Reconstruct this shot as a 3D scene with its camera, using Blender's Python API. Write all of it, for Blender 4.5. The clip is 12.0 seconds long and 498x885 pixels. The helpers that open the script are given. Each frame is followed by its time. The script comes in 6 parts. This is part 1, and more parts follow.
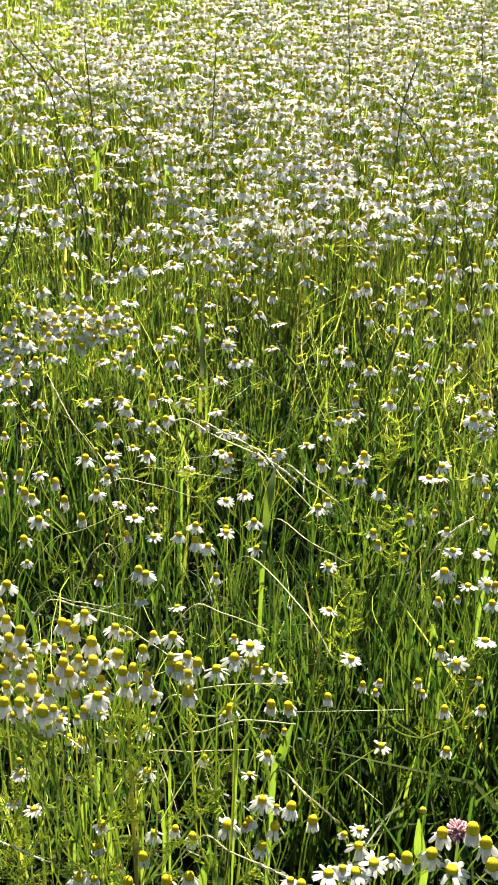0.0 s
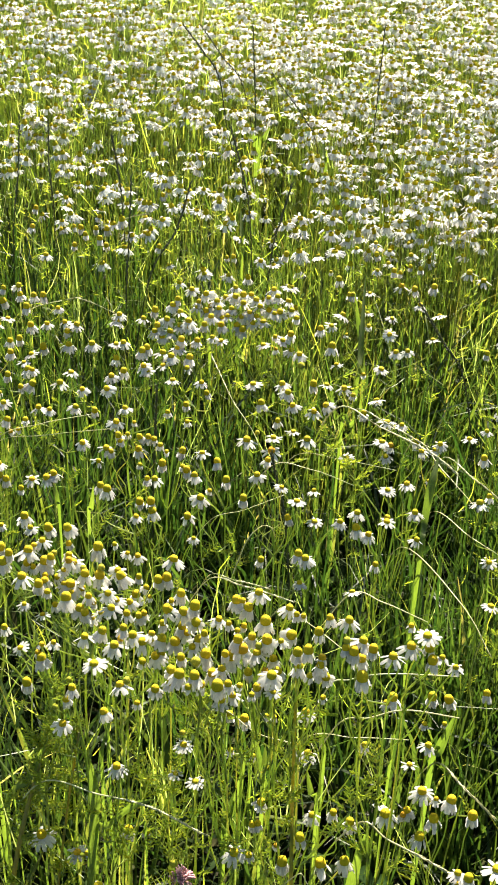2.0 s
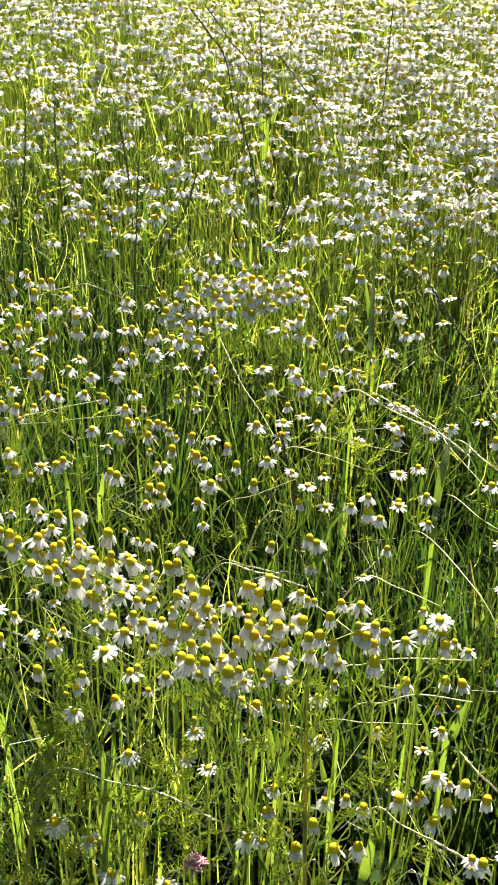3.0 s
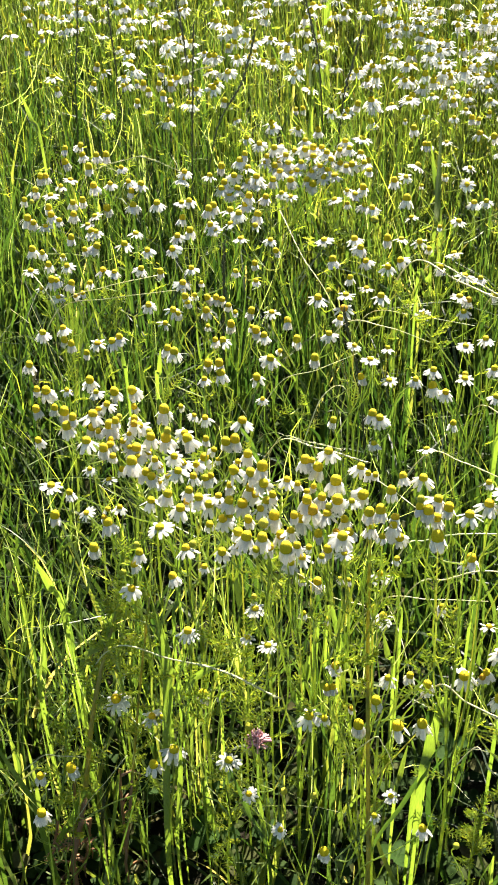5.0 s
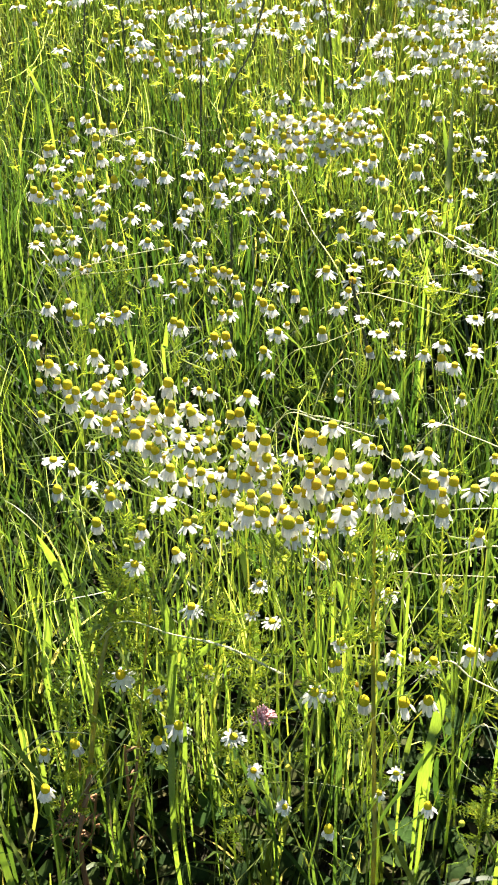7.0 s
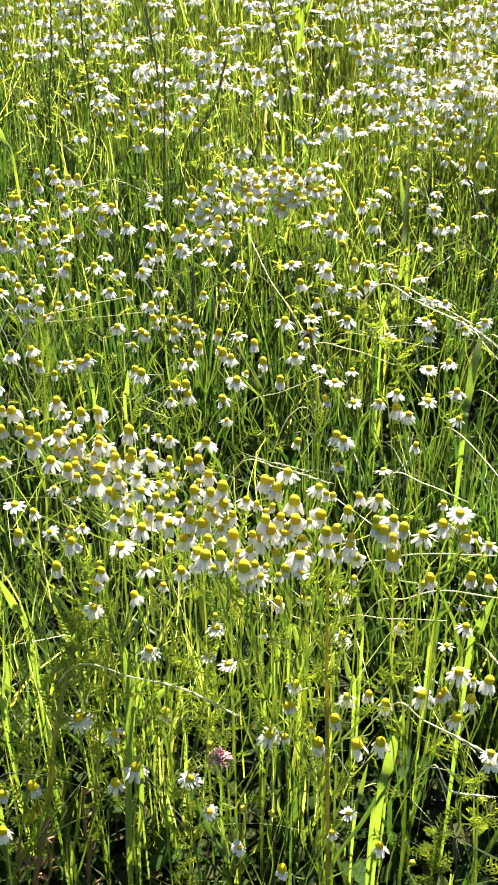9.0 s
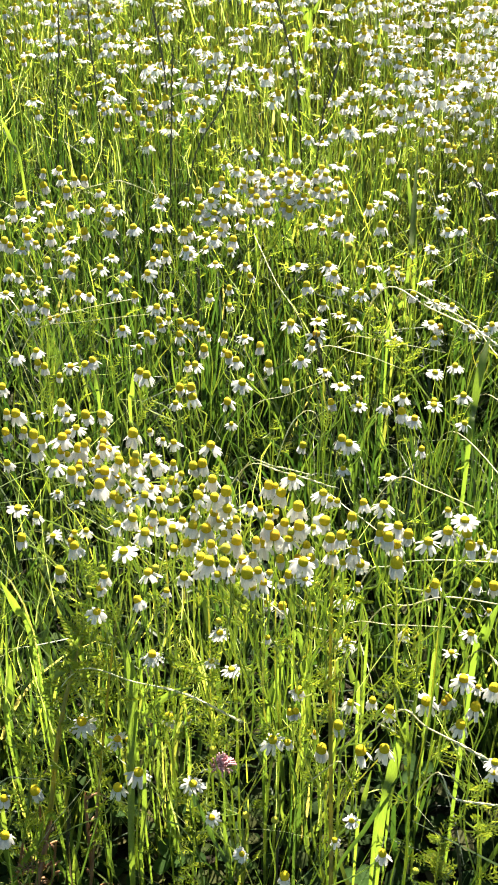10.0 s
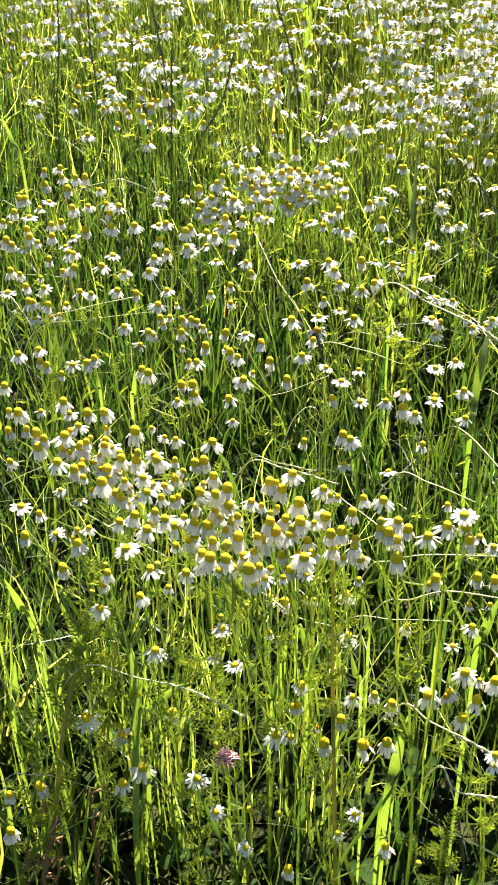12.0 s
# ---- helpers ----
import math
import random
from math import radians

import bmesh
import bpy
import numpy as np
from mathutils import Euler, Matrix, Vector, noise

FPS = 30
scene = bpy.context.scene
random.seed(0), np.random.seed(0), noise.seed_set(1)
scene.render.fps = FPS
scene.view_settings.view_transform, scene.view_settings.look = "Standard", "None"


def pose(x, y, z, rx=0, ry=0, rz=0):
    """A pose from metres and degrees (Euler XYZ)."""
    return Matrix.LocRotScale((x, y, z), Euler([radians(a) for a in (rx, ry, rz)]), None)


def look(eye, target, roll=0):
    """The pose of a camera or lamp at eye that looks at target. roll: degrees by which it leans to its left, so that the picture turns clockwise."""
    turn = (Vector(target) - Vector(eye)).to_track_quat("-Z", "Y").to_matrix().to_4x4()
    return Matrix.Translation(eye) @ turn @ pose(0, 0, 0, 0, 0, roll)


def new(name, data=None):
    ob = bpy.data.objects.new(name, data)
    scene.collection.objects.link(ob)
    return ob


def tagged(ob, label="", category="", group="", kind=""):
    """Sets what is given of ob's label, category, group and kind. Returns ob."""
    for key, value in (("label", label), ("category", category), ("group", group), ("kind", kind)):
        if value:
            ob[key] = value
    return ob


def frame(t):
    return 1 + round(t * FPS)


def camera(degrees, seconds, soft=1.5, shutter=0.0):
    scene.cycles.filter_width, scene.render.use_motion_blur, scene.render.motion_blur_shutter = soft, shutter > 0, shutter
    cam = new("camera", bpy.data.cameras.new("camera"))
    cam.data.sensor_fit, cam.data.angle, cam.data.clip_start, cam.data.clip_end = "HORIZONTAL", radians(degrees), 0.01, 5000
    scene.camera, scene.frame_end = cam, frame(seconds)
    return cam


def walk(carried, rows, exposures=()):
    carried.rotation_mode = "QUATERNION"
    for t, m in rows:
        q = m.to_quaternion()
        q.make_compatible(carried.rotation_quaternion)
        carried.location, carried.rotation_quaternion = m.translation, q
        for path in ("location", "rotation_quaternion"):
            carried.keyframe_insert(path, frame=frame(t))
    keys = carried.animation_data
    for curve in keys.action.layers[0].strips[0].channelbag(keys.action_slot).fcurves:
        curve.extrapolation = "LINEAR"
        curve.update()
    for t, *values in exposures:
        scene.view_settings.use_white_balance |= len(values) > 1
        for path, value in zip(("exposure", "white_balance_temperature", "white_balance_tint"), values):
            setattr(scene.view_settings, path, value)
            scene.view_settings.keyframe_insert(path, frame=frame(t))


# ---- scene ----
cam = camera(21.9, 12.0, soft=1.8)
PATH = [
    (0, (0.019, -0.03, 1.232), (0.314, 1.674, 0.229), 1.6),
    (0.5, (-0.004, -0.026, 1.232), (0.217, 1.695, 0.238), 1.7),
    (1, (-0.01, -0.024, 1.23), (0.169, 1.704, 0.238), 1.3),
    (1.5, (-0.026, -0.026, 1.229), (0.09, 1.69, 0.209), 1.4),
    (2, (-0.031, -0.029, 1.228), (0.077, 1.687, 0.207), 1.7),
    (2.5, (-0.034, -0.029, 1.229), (0.078, 1.682, 0.199), 1.7),
    (3, (-0.028, -0.022, 1.223), (0.061, 1.683, 0.182), 0.8),
    (3.5, (-0.027, -0.012, 1.217), (0.024, 1.662, 0.124), 0.3),
    (3.7, (-0.028, -0.009, 1.22), (-0.03, 1.643, 0.092), -0.8),
    (5.3, (-0.014, 0.007, 1.189), (-0.05, 1.61, -0.007), -2.6),
    (5.5, (-0.012, 0.008, 1.189), (-0.061, 1.605, -0.014), -3.1),
    (6, (-0.011, 0.011, 1.185), (-0.054, 1.603, -0.025), -2.7),
    (6.5, (-0.009, 0.019, 1.18), (-0.059, 1.602, -0.041), -2.7),
    (8.3, (-0.002, 0.0, 1.194), (-0.021, 1.612, 0.009), -1.8),
    (8.5, (0.0, -0.001, 1.195), (-0.011, 1.617, 0.019), -1.6),
    (9, (-0.003, -0.007, 1.199), (0.009, 1.621, 0.037), -1.0),
    (9.5, (-0.002, -0.004, 1.196), (0.01, 1.617, 0.025), -1.1),
    (10, (0.0, 0.0, 1.2), (0.0, 1.627, 0.037), -1.0),
    (10.5, (0.001, -0.005, 1.204), (0.009, 1.625, 0.046), -1.0),
    (11, (0.003, -0.006, 1.202), (0.002, 1.625, 0.045), -1.5),
    (11.5, (0.004, -0.005, 1.201), (-0.002, 1.623, 0.04), -1.6),
    (12, (0.003, -0.005, 1.204), (-0.004, 1.619, 0.036), -1.6),
]
walk(cam, [(t, look(eye, target, roll)) for t, eye, target, roll in PATH],
     exposures=[(0, 2.58), (2.5, 2.62), (3.5, 2.64), (5.5, 3.08), (6, 3.08), (6.5, 3.21), (8.5, 3.08), (10, 3.07), (12, 2.97)])

# ---- light ----
SUN_AZIMUTH, SUN_HEIGHT = 18.0, 44.0     # degrees to the right of straight ahead, degrees above the horizon
sun_way = Vector((math.sin(radians(SUN_AZIMUTH)) * math.cos(radians(SUN_HEIGHT)),
                  math.cos(radians(SUN_AZIMUTH)) * math.cos(radians(SUN_HEIGHT)), math.sin(radians(SUN_HEIGHT))))
world = bpy.data.worlds.new("summer_sky")
scene.world = world
world.use_nodes = True
sky = world.node_tree.nodes.new("ShaderNodeTexSky")
sky.sky_type, sky.sun_disc = "NISHITA", False
sky.sun_elevation, sky.sun_rotation = radians(SUN_HEIGHT), radians(SUN_AZIMUTH)
background = world.node_tree.nodes["Background"]
background.inputs["Strength"].default_value = 0.05
world.node_tree.links.new(sky.outputs["Color"], background.inputs["Color"])
sun = new("sun", bpy.data.lights.new("sun", "SUN"))
sun.data.energy, sun.data.angle, sun.data.color = 5.0, radians(0.5), (1.0, 0.91, 0.79)
sun.matrix_world = look(sun_way * 30, (0, 0, 0))


# ---- materials ----
def material(name):
    m = bpy.data.materials.new(name)
    m.use_nodes = True
    nodes = m.node_tree.nodes
    for n in list(nodes):
        nodes.remove(n)
    out = nodes.new("ShaderNodeOutputMaterial")
    return m, nodes, m.node_tree.links, out


def ramp(nodes, links, source, stops):
    r = nodes.new("ShaderNodeValToRGB")
    while len(r.color_ramp.elements) < len(stops):
        r.color_ramp.elements.new(0.5)
    for e, (p, c) in zip(r.color_ramp.elements, stops):
        e.position, e.color = p, (*c, 1)
    links.new(source, r.inputs["Fac"])
    return r.outputs["Color"]


def mixed(nodes, links, fac, a, b, mode="MIX"):
    n = nodes.new("ShaderNodeMix")
    n.data_type, n.blend_type = "RGBA", mode
    for socket, value in ((n.inputs["Factor"], fac), (n.inputs["A"], a), (n.inputs["B"], b)):
        if isinstance(value, (int, float)):
            socket.default_value = value
        elif isinstance(value, tuple):
            socket.default_value = (*value, 1)
        else:
            links.new(value, socket)
    return n.outputs["Result"]


def noise_of(nodes, links, scale, detail=3.0, stretch=(1, 1, 1)):
    at, mp, n = nodes.new("ShaderNodeTexCoord"), nodes.new("ShaderNodeMapping"), nodes.new("ShaderNodeTexNoise")
    mp.inputs["Scale"].default_value = stretch
    n.inputs["Scale"].default_value, n.inputs["Detail"].default_value = scale, detail
    links.new(at.outputs["Object"], mp.inputs["Vector"])
    links.new(mp.outputs["Vector"], n.inputs["Vector"])
    return n.outputs["Fac"]


def leafy(name, stops, glow, through_share, roughness=0.4, fine=900.0, bump=0.15, specular=0.5, by_object=False):
    """A thin plant surface: colour by piece and by patches, part of the light shining through."""
    m, nodes, links, out = material(name)
    if by_object:
        pick = nodes.new("ShaderNodeObjectInfo").outputs["Random"]
    else:
        pick = nodes.new("ShaderNodeNewGeometry").outputs["Random Per Island"]
    colour = ramp(nodes, links, pick, stops)
    patches = noise_of(nodes, links, 14.0, 2.0)
    grain = noise_of(nodes, links, fine, 2.0, (1, 1, 0.1))
    tint = ramp(nodes, links, patches, [(0.3, (0.78, 0.86, 0.8)), (0.7, (1.12, 1.05, 1.0))])
    colour = mixed(nodes, links, 1.0, colour, tint, "MULTIPLY")
    veins = ramp(nodes, links, grain, [(0.3, (0.8, 0.82, 0.8)), (0.65, (1.08, 1.08, 1.05))])
    colour = mixed(nodes, links, 1.0, colour, veins, "MULTIPLY")
    front = nodes.new("ShaderNodeBsdfPrincipled")
    front.inputs["Roughness"].default_value = roughness
    front.inputs["Specular IOR Level"].default_value = specular
    links.new(colour, front.inputs["Base Color"])
    relief = nodes.new("ShaderNodeBump")
    relief.inputs["Strength"].default_value, relief.inputs["Distance"].default_value = bump, 0.0006
    links.new(grain, relief.inputs["Height"])
    links.new(relief.outputs["Normal"], front.inputs["Normal"])
    shine = nodes.new("ShaderNodeBsdfTranslucent")
    links.new(mixed(nodes, links, 1.0, colour, glow, "MULTIPLY"), shine.inputs["Color"])
    both = nodes.new("ShaderNodeMixShader")
    both.inputs["Fac"].default_value = through_share
    links.new(front.outputs["BSDF"], both.inputs[1])
    links.new(shine.outputs["BSDF"], both.inputs[2])
    links.new(both.outputs["Shader"], out.inputs["Surface"])
    return m


GREENS = [(0.0, (0.020, 0.040, 0.009)), (0.45, (0.046, 0.073, 0.014)), (0.75, (0.082, 0.108, 0.021)), (0.95, (0.126, 0.138, 0.032)), (1.0, (0.26, 0.22, 0.10))]
M_GRASS = leafy("grass_green", GREENS, (2.2, 2.15, 1.1), 0.55, roughness=0.5, specular=0.3)
# darker copy of the grass green, with shade put into the colour
M_SHADE_GRASS = leafy("shade_tinted_grass_green", [(0.0, (0.010, 0.025, 0.006)), (0.6, (0.023, 0.042, 0.009)), (1.0, (0.052, 0.075, 0.014))], (2.25, 2.3, 1.1), 0.5, roughness=0.5, specular=0.3)
M_BLADE = leafy("broad_blade_green", [(0.0, (0.058, 0.088, 0.014)), (1.0, (0.080, 0.108, 0.018))], (2.2, 2.3, 1.2), 0.52, roughness=0.5, specular=0.25, by_object=True)
M_STEM = leafy("chamomile_stem_green", [(0.0, (0.112, 0.148, 0.042)), (0.8, (0.158, 0.186, 0.058)), (1.0, (0.20, 0.20, 0.07))], (2.85, 2.8, 2.2), 0.6, roughness=0.45)
M_FEATHER = leafy("feathery_leaf_green", [(0.0, (0.095, 0.140, 0.020)), (0.8, (0.145, 0.182, 0.030)), (1.0, (0.20, 0.20, 0.04))], (2.8, 2.55, 1.2), 0.68, roughness=0.5)
M_RYE = leafy("ryegrass_dark_green", [(0.0, (0.034, 0.040, 0.014)), (1.0, (0.055, 0.054, 0.020))], (1.3, 1.3, 1.0), 0.15, roughness=0.55, by_object=True)
M_DRY = leafy("dry_straw", [(0.0, (0.34, 0.33, 0.17)), (1.0, (0.52, 0.49, 0.30))], (1.2, 1.2, 1.0), 0.25, roughness=0.4, by_object=True)
M_OCHRE = leafy("ripe_stem_ochre", [(0.0, (0.17, 0.175, 0.040)), (1.0, (0.20, 0.185, 0.045))], (2.2, 2.1, 1.2), 0.5, roughness=0.5)
M_BROWN = leafy("withered_brown", [(0.0, (0.13, 0.06, 0.025)), (1.0, (0.26, 0.13, 0.05))], (1.2, 1.1, 1.0), 0.2, roughness=0.7)
M_CLOVER_LEAF = leafy("clover_leaf_green", [(0.0, (0.020, 0.046, 0.008)), (1.0, (0.032, 0.060, 0.010))], (2.2, 2.2, 1.0), 0.5, roughness=0.7, specular=0.06, fine=300)
# leaf green darkened so the colour itself holds the deep shade below the grass
M_UNDER_SHADE = leafy("undergrowth_shade_green", [(0.0, (0.010, 0.020, 0.005)), (0.7, (0.018, 0.033, 0.007)), (1.0, (0.034, 0.032, 0.012))], (1.4, 1.5, 1.0), 0.2, roughness=0.75, fine=300, specular=0.04)
M_CLOVER = leafy("clover_pink", [(0.0, (0.50, 0.22, 0.27)), (1.0, (0.66, 0.42, 0.45))], (1.2, 1.0, 1.0), 0.35, roughness=0.6)
M_PETAL = leafy("petal_white", [(0.0, (0.52, 0.51, 0.50)), (1.0, (0.61, 0.60, 0.585))], (1.15, 1.14, 1.13), 0.66, roughness=0.55, fine=1500, bump=0.3, specular=0.3)
M_PETAL_PIECE = leafy("petal_white_single", [(0.0, (0.52, 0.51, 0.50)), (1.0, (0.61, 0.60, 0.585))], (1.15, 1.14, 1.13), 0.66, roughness=0.55, fine=1500, bump=0.3, specular=0.3, by_object=True)


def disc_material(name, stops, by_object):
    m, nodes, links, out = material(name)
    pick = nodes.new("ShaderNodeObjectInfo").outputs["Random"] if by_object else nodes.new("ShaderNodeNewGeometry").outputs["Random Per Island"]
    colour = ramp(nodes, links, pick, stops)
    at, cells = nodes.new("ShaderNodeTexCoord"), nodes.new("ShaderNodeTexVoronoi")
    cells.inputs["Scale"].default_value = 1400
    links.new(at.outputs["Object"], cells.inputs["Vector"])
    dots = ramp(nodes, links, cells.outputs["Distance"], [(0.1, (1.1, 1.08, 1.0)), (0.7, (0.82, 0.78, 0.6))])
    colour = mixed(nodes, links, 1.0, colour, dots, "MULTIPLY")
    front = nodes.new("ShaderNodeBsdfPrincipled")
    front.inputs["Roughness"].default_value = 0.8
    front.inputs["Specular IOR Level"].default_value = 0.1
    links.new(colour, front.inputs["Base Color"])
    relief = nodes.new("ShaderNodeBump")
    relief.invert = True
    relief.inputs["Strength"].default_value, relief.inputs["Distance"].default_value = 0.7, 0.0004
    links.new(cells.outputs["Distance"], relief.inputs["Height"])
    links.new(relief.outputs["Normal"], front.inputs["Normal"])
    links.new(front.outputs["BSDF"], out.inputs["Surface"])
    return m


YELLOWS = [(0.0, (0.29, 0.25, 0.006)), (0.5, (0.35, 0.275, 0.006)), (0.96, (0.40, 0.285, 0.007)), (1.0, (0.33, 0.19, 0.010))]
FIELD_YELLOWS = [(0.0, (0.27, 0.25, 0.006)), (0.6, (0.33, 0.28, 0.006)), (1.0, (0.36, 0.28, 0.007))]
M_DISC = disc_material("disc_yellow", YELLOWS, True)
M_DISC_FIELD = disc_material("disc_yellow_field", FIELD_YELLOWS, False)
M_BUD = disc_material("bud_green_yellow", [(0.0, (0.20, 0.22, 0.02)), (1.0, (0.29, 0.26, 0.02))], True)


def soil_material():
    m, nodes, links, out = material("dark_soil_and_thatch")
    big, small = noise_of(nodes, links, 6.0, 4.0), noise_of(nodes, links, 90.0, 5.0)
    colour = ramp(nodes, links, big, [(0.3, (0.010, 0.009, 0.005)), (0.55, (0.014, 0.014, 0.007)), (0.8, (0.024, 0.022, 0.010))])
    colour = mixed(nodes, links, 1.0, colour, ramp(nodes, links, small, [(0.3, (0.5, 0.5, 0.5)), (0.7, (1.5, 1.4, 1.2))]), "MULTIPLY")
    at, apart = nodes.new("ShaderNodeTexCoord"), nodes.new("ShaderNodeVectorMath")
    apart.operation = "DISTANCE"
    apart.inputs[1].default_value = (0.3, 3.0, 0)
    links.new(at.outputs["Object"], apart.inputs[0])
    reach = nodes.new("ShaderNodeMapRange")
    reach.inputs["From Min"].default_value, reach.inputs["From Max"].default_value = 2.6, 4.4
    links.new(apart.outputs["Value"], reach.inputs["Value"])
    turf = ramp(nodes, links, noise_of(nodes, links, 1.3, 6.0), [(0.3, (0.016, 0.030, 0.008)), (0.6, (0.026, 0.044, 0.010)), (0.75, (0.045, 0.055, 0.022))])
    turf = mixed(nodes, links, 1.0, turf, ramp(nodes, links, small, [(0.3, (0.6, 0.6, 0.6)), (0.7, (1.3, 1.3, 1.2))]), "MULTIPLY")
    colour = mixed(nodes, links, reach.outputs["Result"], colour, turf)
    front = nodes.new("ShaderNodeBsdfPrincipled")
    front.inputs["Roughness"].default_value = 0.95
    front.inputs["Specular IOR Level"].default_value = 0.1
    links.new(colour, front.inputs["Base Color"])
    relief = nodes.new("ShaderNodeBump")
    relief.inputs["Distance"].default_value = 0.02
    links.new(small, relief.inputs["Height"])
    links.new(relief.outputs["Normal"], front.inputs["Normal"])
    links.new(front.outputs["BSDF"], out.inputs["Surface"])
    return m


M_SOIL = soil_material()


# ---- mesh tools ----
class Shape:
    """Gathers vertices and faces of one mesh, with a material slot per face."""

    def __init__(self):
        self.v, self.f, self.m = [], [], []

    def add(self, verts, faces, slot=0):
        n = len(self.v)
        self.v.extend(tuple(p) for p in verts)
        self.f.extend(tuple(n + i for i in face) for face in faces)
        self.m.extend([slot] * len(faces))

    def mesh(self, name, materials, smooth=True):
        me = bpy.data.meshes.new(name)
        me.from_pydata(self.v, [], self.f)
        for mat in materials:
            me.materials.append(mat)
        me.polygons.foreach_set("material_index", self.m)
        me.polygons.foreach_set("use_smooth", [smooth] * len(self.f))
        me.update()
        return me


def smooth_line(points, steps):
    """A Catmull-Rom line through the points."""
    p = [Vector(q) for q in points]
    p = [p[0] * 2 - p[1]] + p + [p[-1] * 2 - p[-2]]
    line = []
    for i in range(1, len(p) - 2):
        for k in range(steps):
            t = k / steps
            a, b, c, d = p[i - 1], p[i], p[i + 1], p[i + 2]
            line.append(0.5 * (2 * b + (c - a) * t + (2 * a - 5 * b + 4 * c - d) * t * t + (3 * b - a - 3 * c + d) * t ** 3))
    line.append(p[-2].copy())
    return line


def tube(shape, line, r0, r1, sides=5, slot=0):
    """A tapering round stem along a line."""
    n, verts, faces = len(line), [], []
    for i, p in enumerate(line):
        way = (line[min(i + 1, n - 1)] - line[max(i - 1, 0)]).normalized()
        a = way.orthogonal().normalized() if abs(way.z) < 0.95 else way.cross(Vector((1, 0, 0))).normalized()
        b = way.cross(a)
        r = r0 + (r1 - r0) * i / (n - 1)
        for k in range(sides):
            t = 2 * math.pi * k / sides
            verts.append(p + (a * math.cos(t) + b * math.sin(t)) * r)
    for i in range(n - 1):
        for k in range(sides):
            j = (k + 1) % sides
            faces.append((i * sides + k, i * sides + j, (i + 1) * sides + j, (i + 1) * sides + k))
    faces.append(tuple(range((n - 1) * sides, n * sides)))
    shape.add(verts, faces, slot)


def part(name, mesh, parent, m=None, label=""):
    ob = new(name, mesh)
    ob.parent = parent
    if m is not None:
        ob.matrix_local = m
    return tagged(ob, label)


def mesh_of(name, verts, faces, slots, materials, smooth=True):
    """A large mesh straight from arrays; faces is an (n, 4) array of corners."""
    me = bpy.data.meshes.new(name)
    me.vertices.add(len(verts))
    me.vertices.foreach_set("co", np.asarray(verts, np.float32).ravel())
    me.loops.add(faces.size)
    me.loops.foreach_set("vertex_index", faces.astype(np.int32).ravel())
    me.polygons.add(len(faces))
    me.polygons.foreach_set("loop_start", np.arange(0, faces.size, 4, dtype=np.int32))
    me.polygons.foreach_set("material_index", np.asarray(slots, np.int32))
    me.polygons.foreach_set("use_smooth", np.full(len(faces), smooth))
    for mat in materials:
        me.materials.append(mat)
    me.update(calc_edges=True)
    me.validate()
    return me


rng = np.random.default_rng(11)


def ribbons(base, height, lean, bow, width, segs=5, roots=0.45):
    """Arrays of many curved blades: where they stand, how long, how far they lean and bow over, how wide."""
    n = len(base)
    turn, twist = rng.uniform(0, 2 * np.pi, n), rng.uniform(0, np.pi, n)
    out = np.stack([np.cos(turn), np.sin(turn), 0 * turn], -1)
    across = np.stack([-np.sin(turn), np.cos(turn), 0 * turn], -1)
    side = across * np.cos(twist)[:, None] + out * np.sin(twist)[:, None]
    at, rows = base.copy(), []
    for k in range(segs + 1):
        s = k / segs
        w = width * (roots + (1 - roots) * min(1.0, s * 2.5)) * (max(0.02, 1 - s) ** 0.55)
        rows.append(np.stack([at - side * w[:, None] / 2, at + side * w[:, None] / 2], 1))
        angle = lean + bow * (s + 0.5 / segs) ** 1.6
        at = at + (height / segs)[:, None] * (out * np.sin(angle)[:, None] + np.array([0, 0, 1.0]) * np.cos(angle)[:, None])
    verts = np.stack(rows, 1).reshape(-1, 3)
    first = (np.arange(n) * 2 * (segs + 1))[:, None] + (np.arange(segs) * 2)[None]
    faces = np.stack([first, first + 1, first + 3, first + 2], -1).reshape(-1, 4)
    return verts, faces


def joined(parts):
    verts, faces, slots, n = [], [], [], 0
    for v, f, s in parts:
        verts.append(v), faces.append(f + n), slots.append(np.full(len(f), s) if np.isscalar(s) else s)
        n += len(v)
    return np.concatenate(verts), np.concatenate(faces), np.concatenate(slots)


# ---- ground ----
def ground_height(x, y):
    return 0.018 * np.sin(2.1 * x + 0.7) * np.cos(1.7 * y) + 0.010 * np.sin(5.3 * x - 3.1 * y)


def build_ground():
    edge = np.concatenate([[-400, -120, -40, -15, -7], np.arange(-4, 8.01, 0.16), [10, 15, 40, 120, 400]])
    gx, gy = np.meshgrid(edge - 2, edge, indexing="ij")
    near = np.clip(1.3 - np.maximum(abs(gx) / 8, abs(gy - 2) / 9), 0, 1)
    gz = ground_height(gx, gy) * near
    n = len(edge)
    i = (np.arange(n - 1)[:, None] * n + np.arange(n - 1)[None]).ravel()
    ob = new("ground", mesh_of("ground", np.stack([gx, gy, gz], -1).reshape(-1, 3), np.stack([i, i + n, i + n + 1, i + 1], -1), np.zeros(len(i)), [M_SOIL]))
    tagged(ob, "dark soil with dead thatch under the meadow", "ground", kind="structure")


build_ground()


# ---- meadow grass ----
def scatter(count, x0, x1, y0, y1):
    p = np.stack([rng.uniform(x0, x1, count), rng.uniform(y0, y1, count), np.zeros(count)], -1)
    p[:, 2] = ground_height(p[:, 0], p[:, 1]) - 0.005
    return p


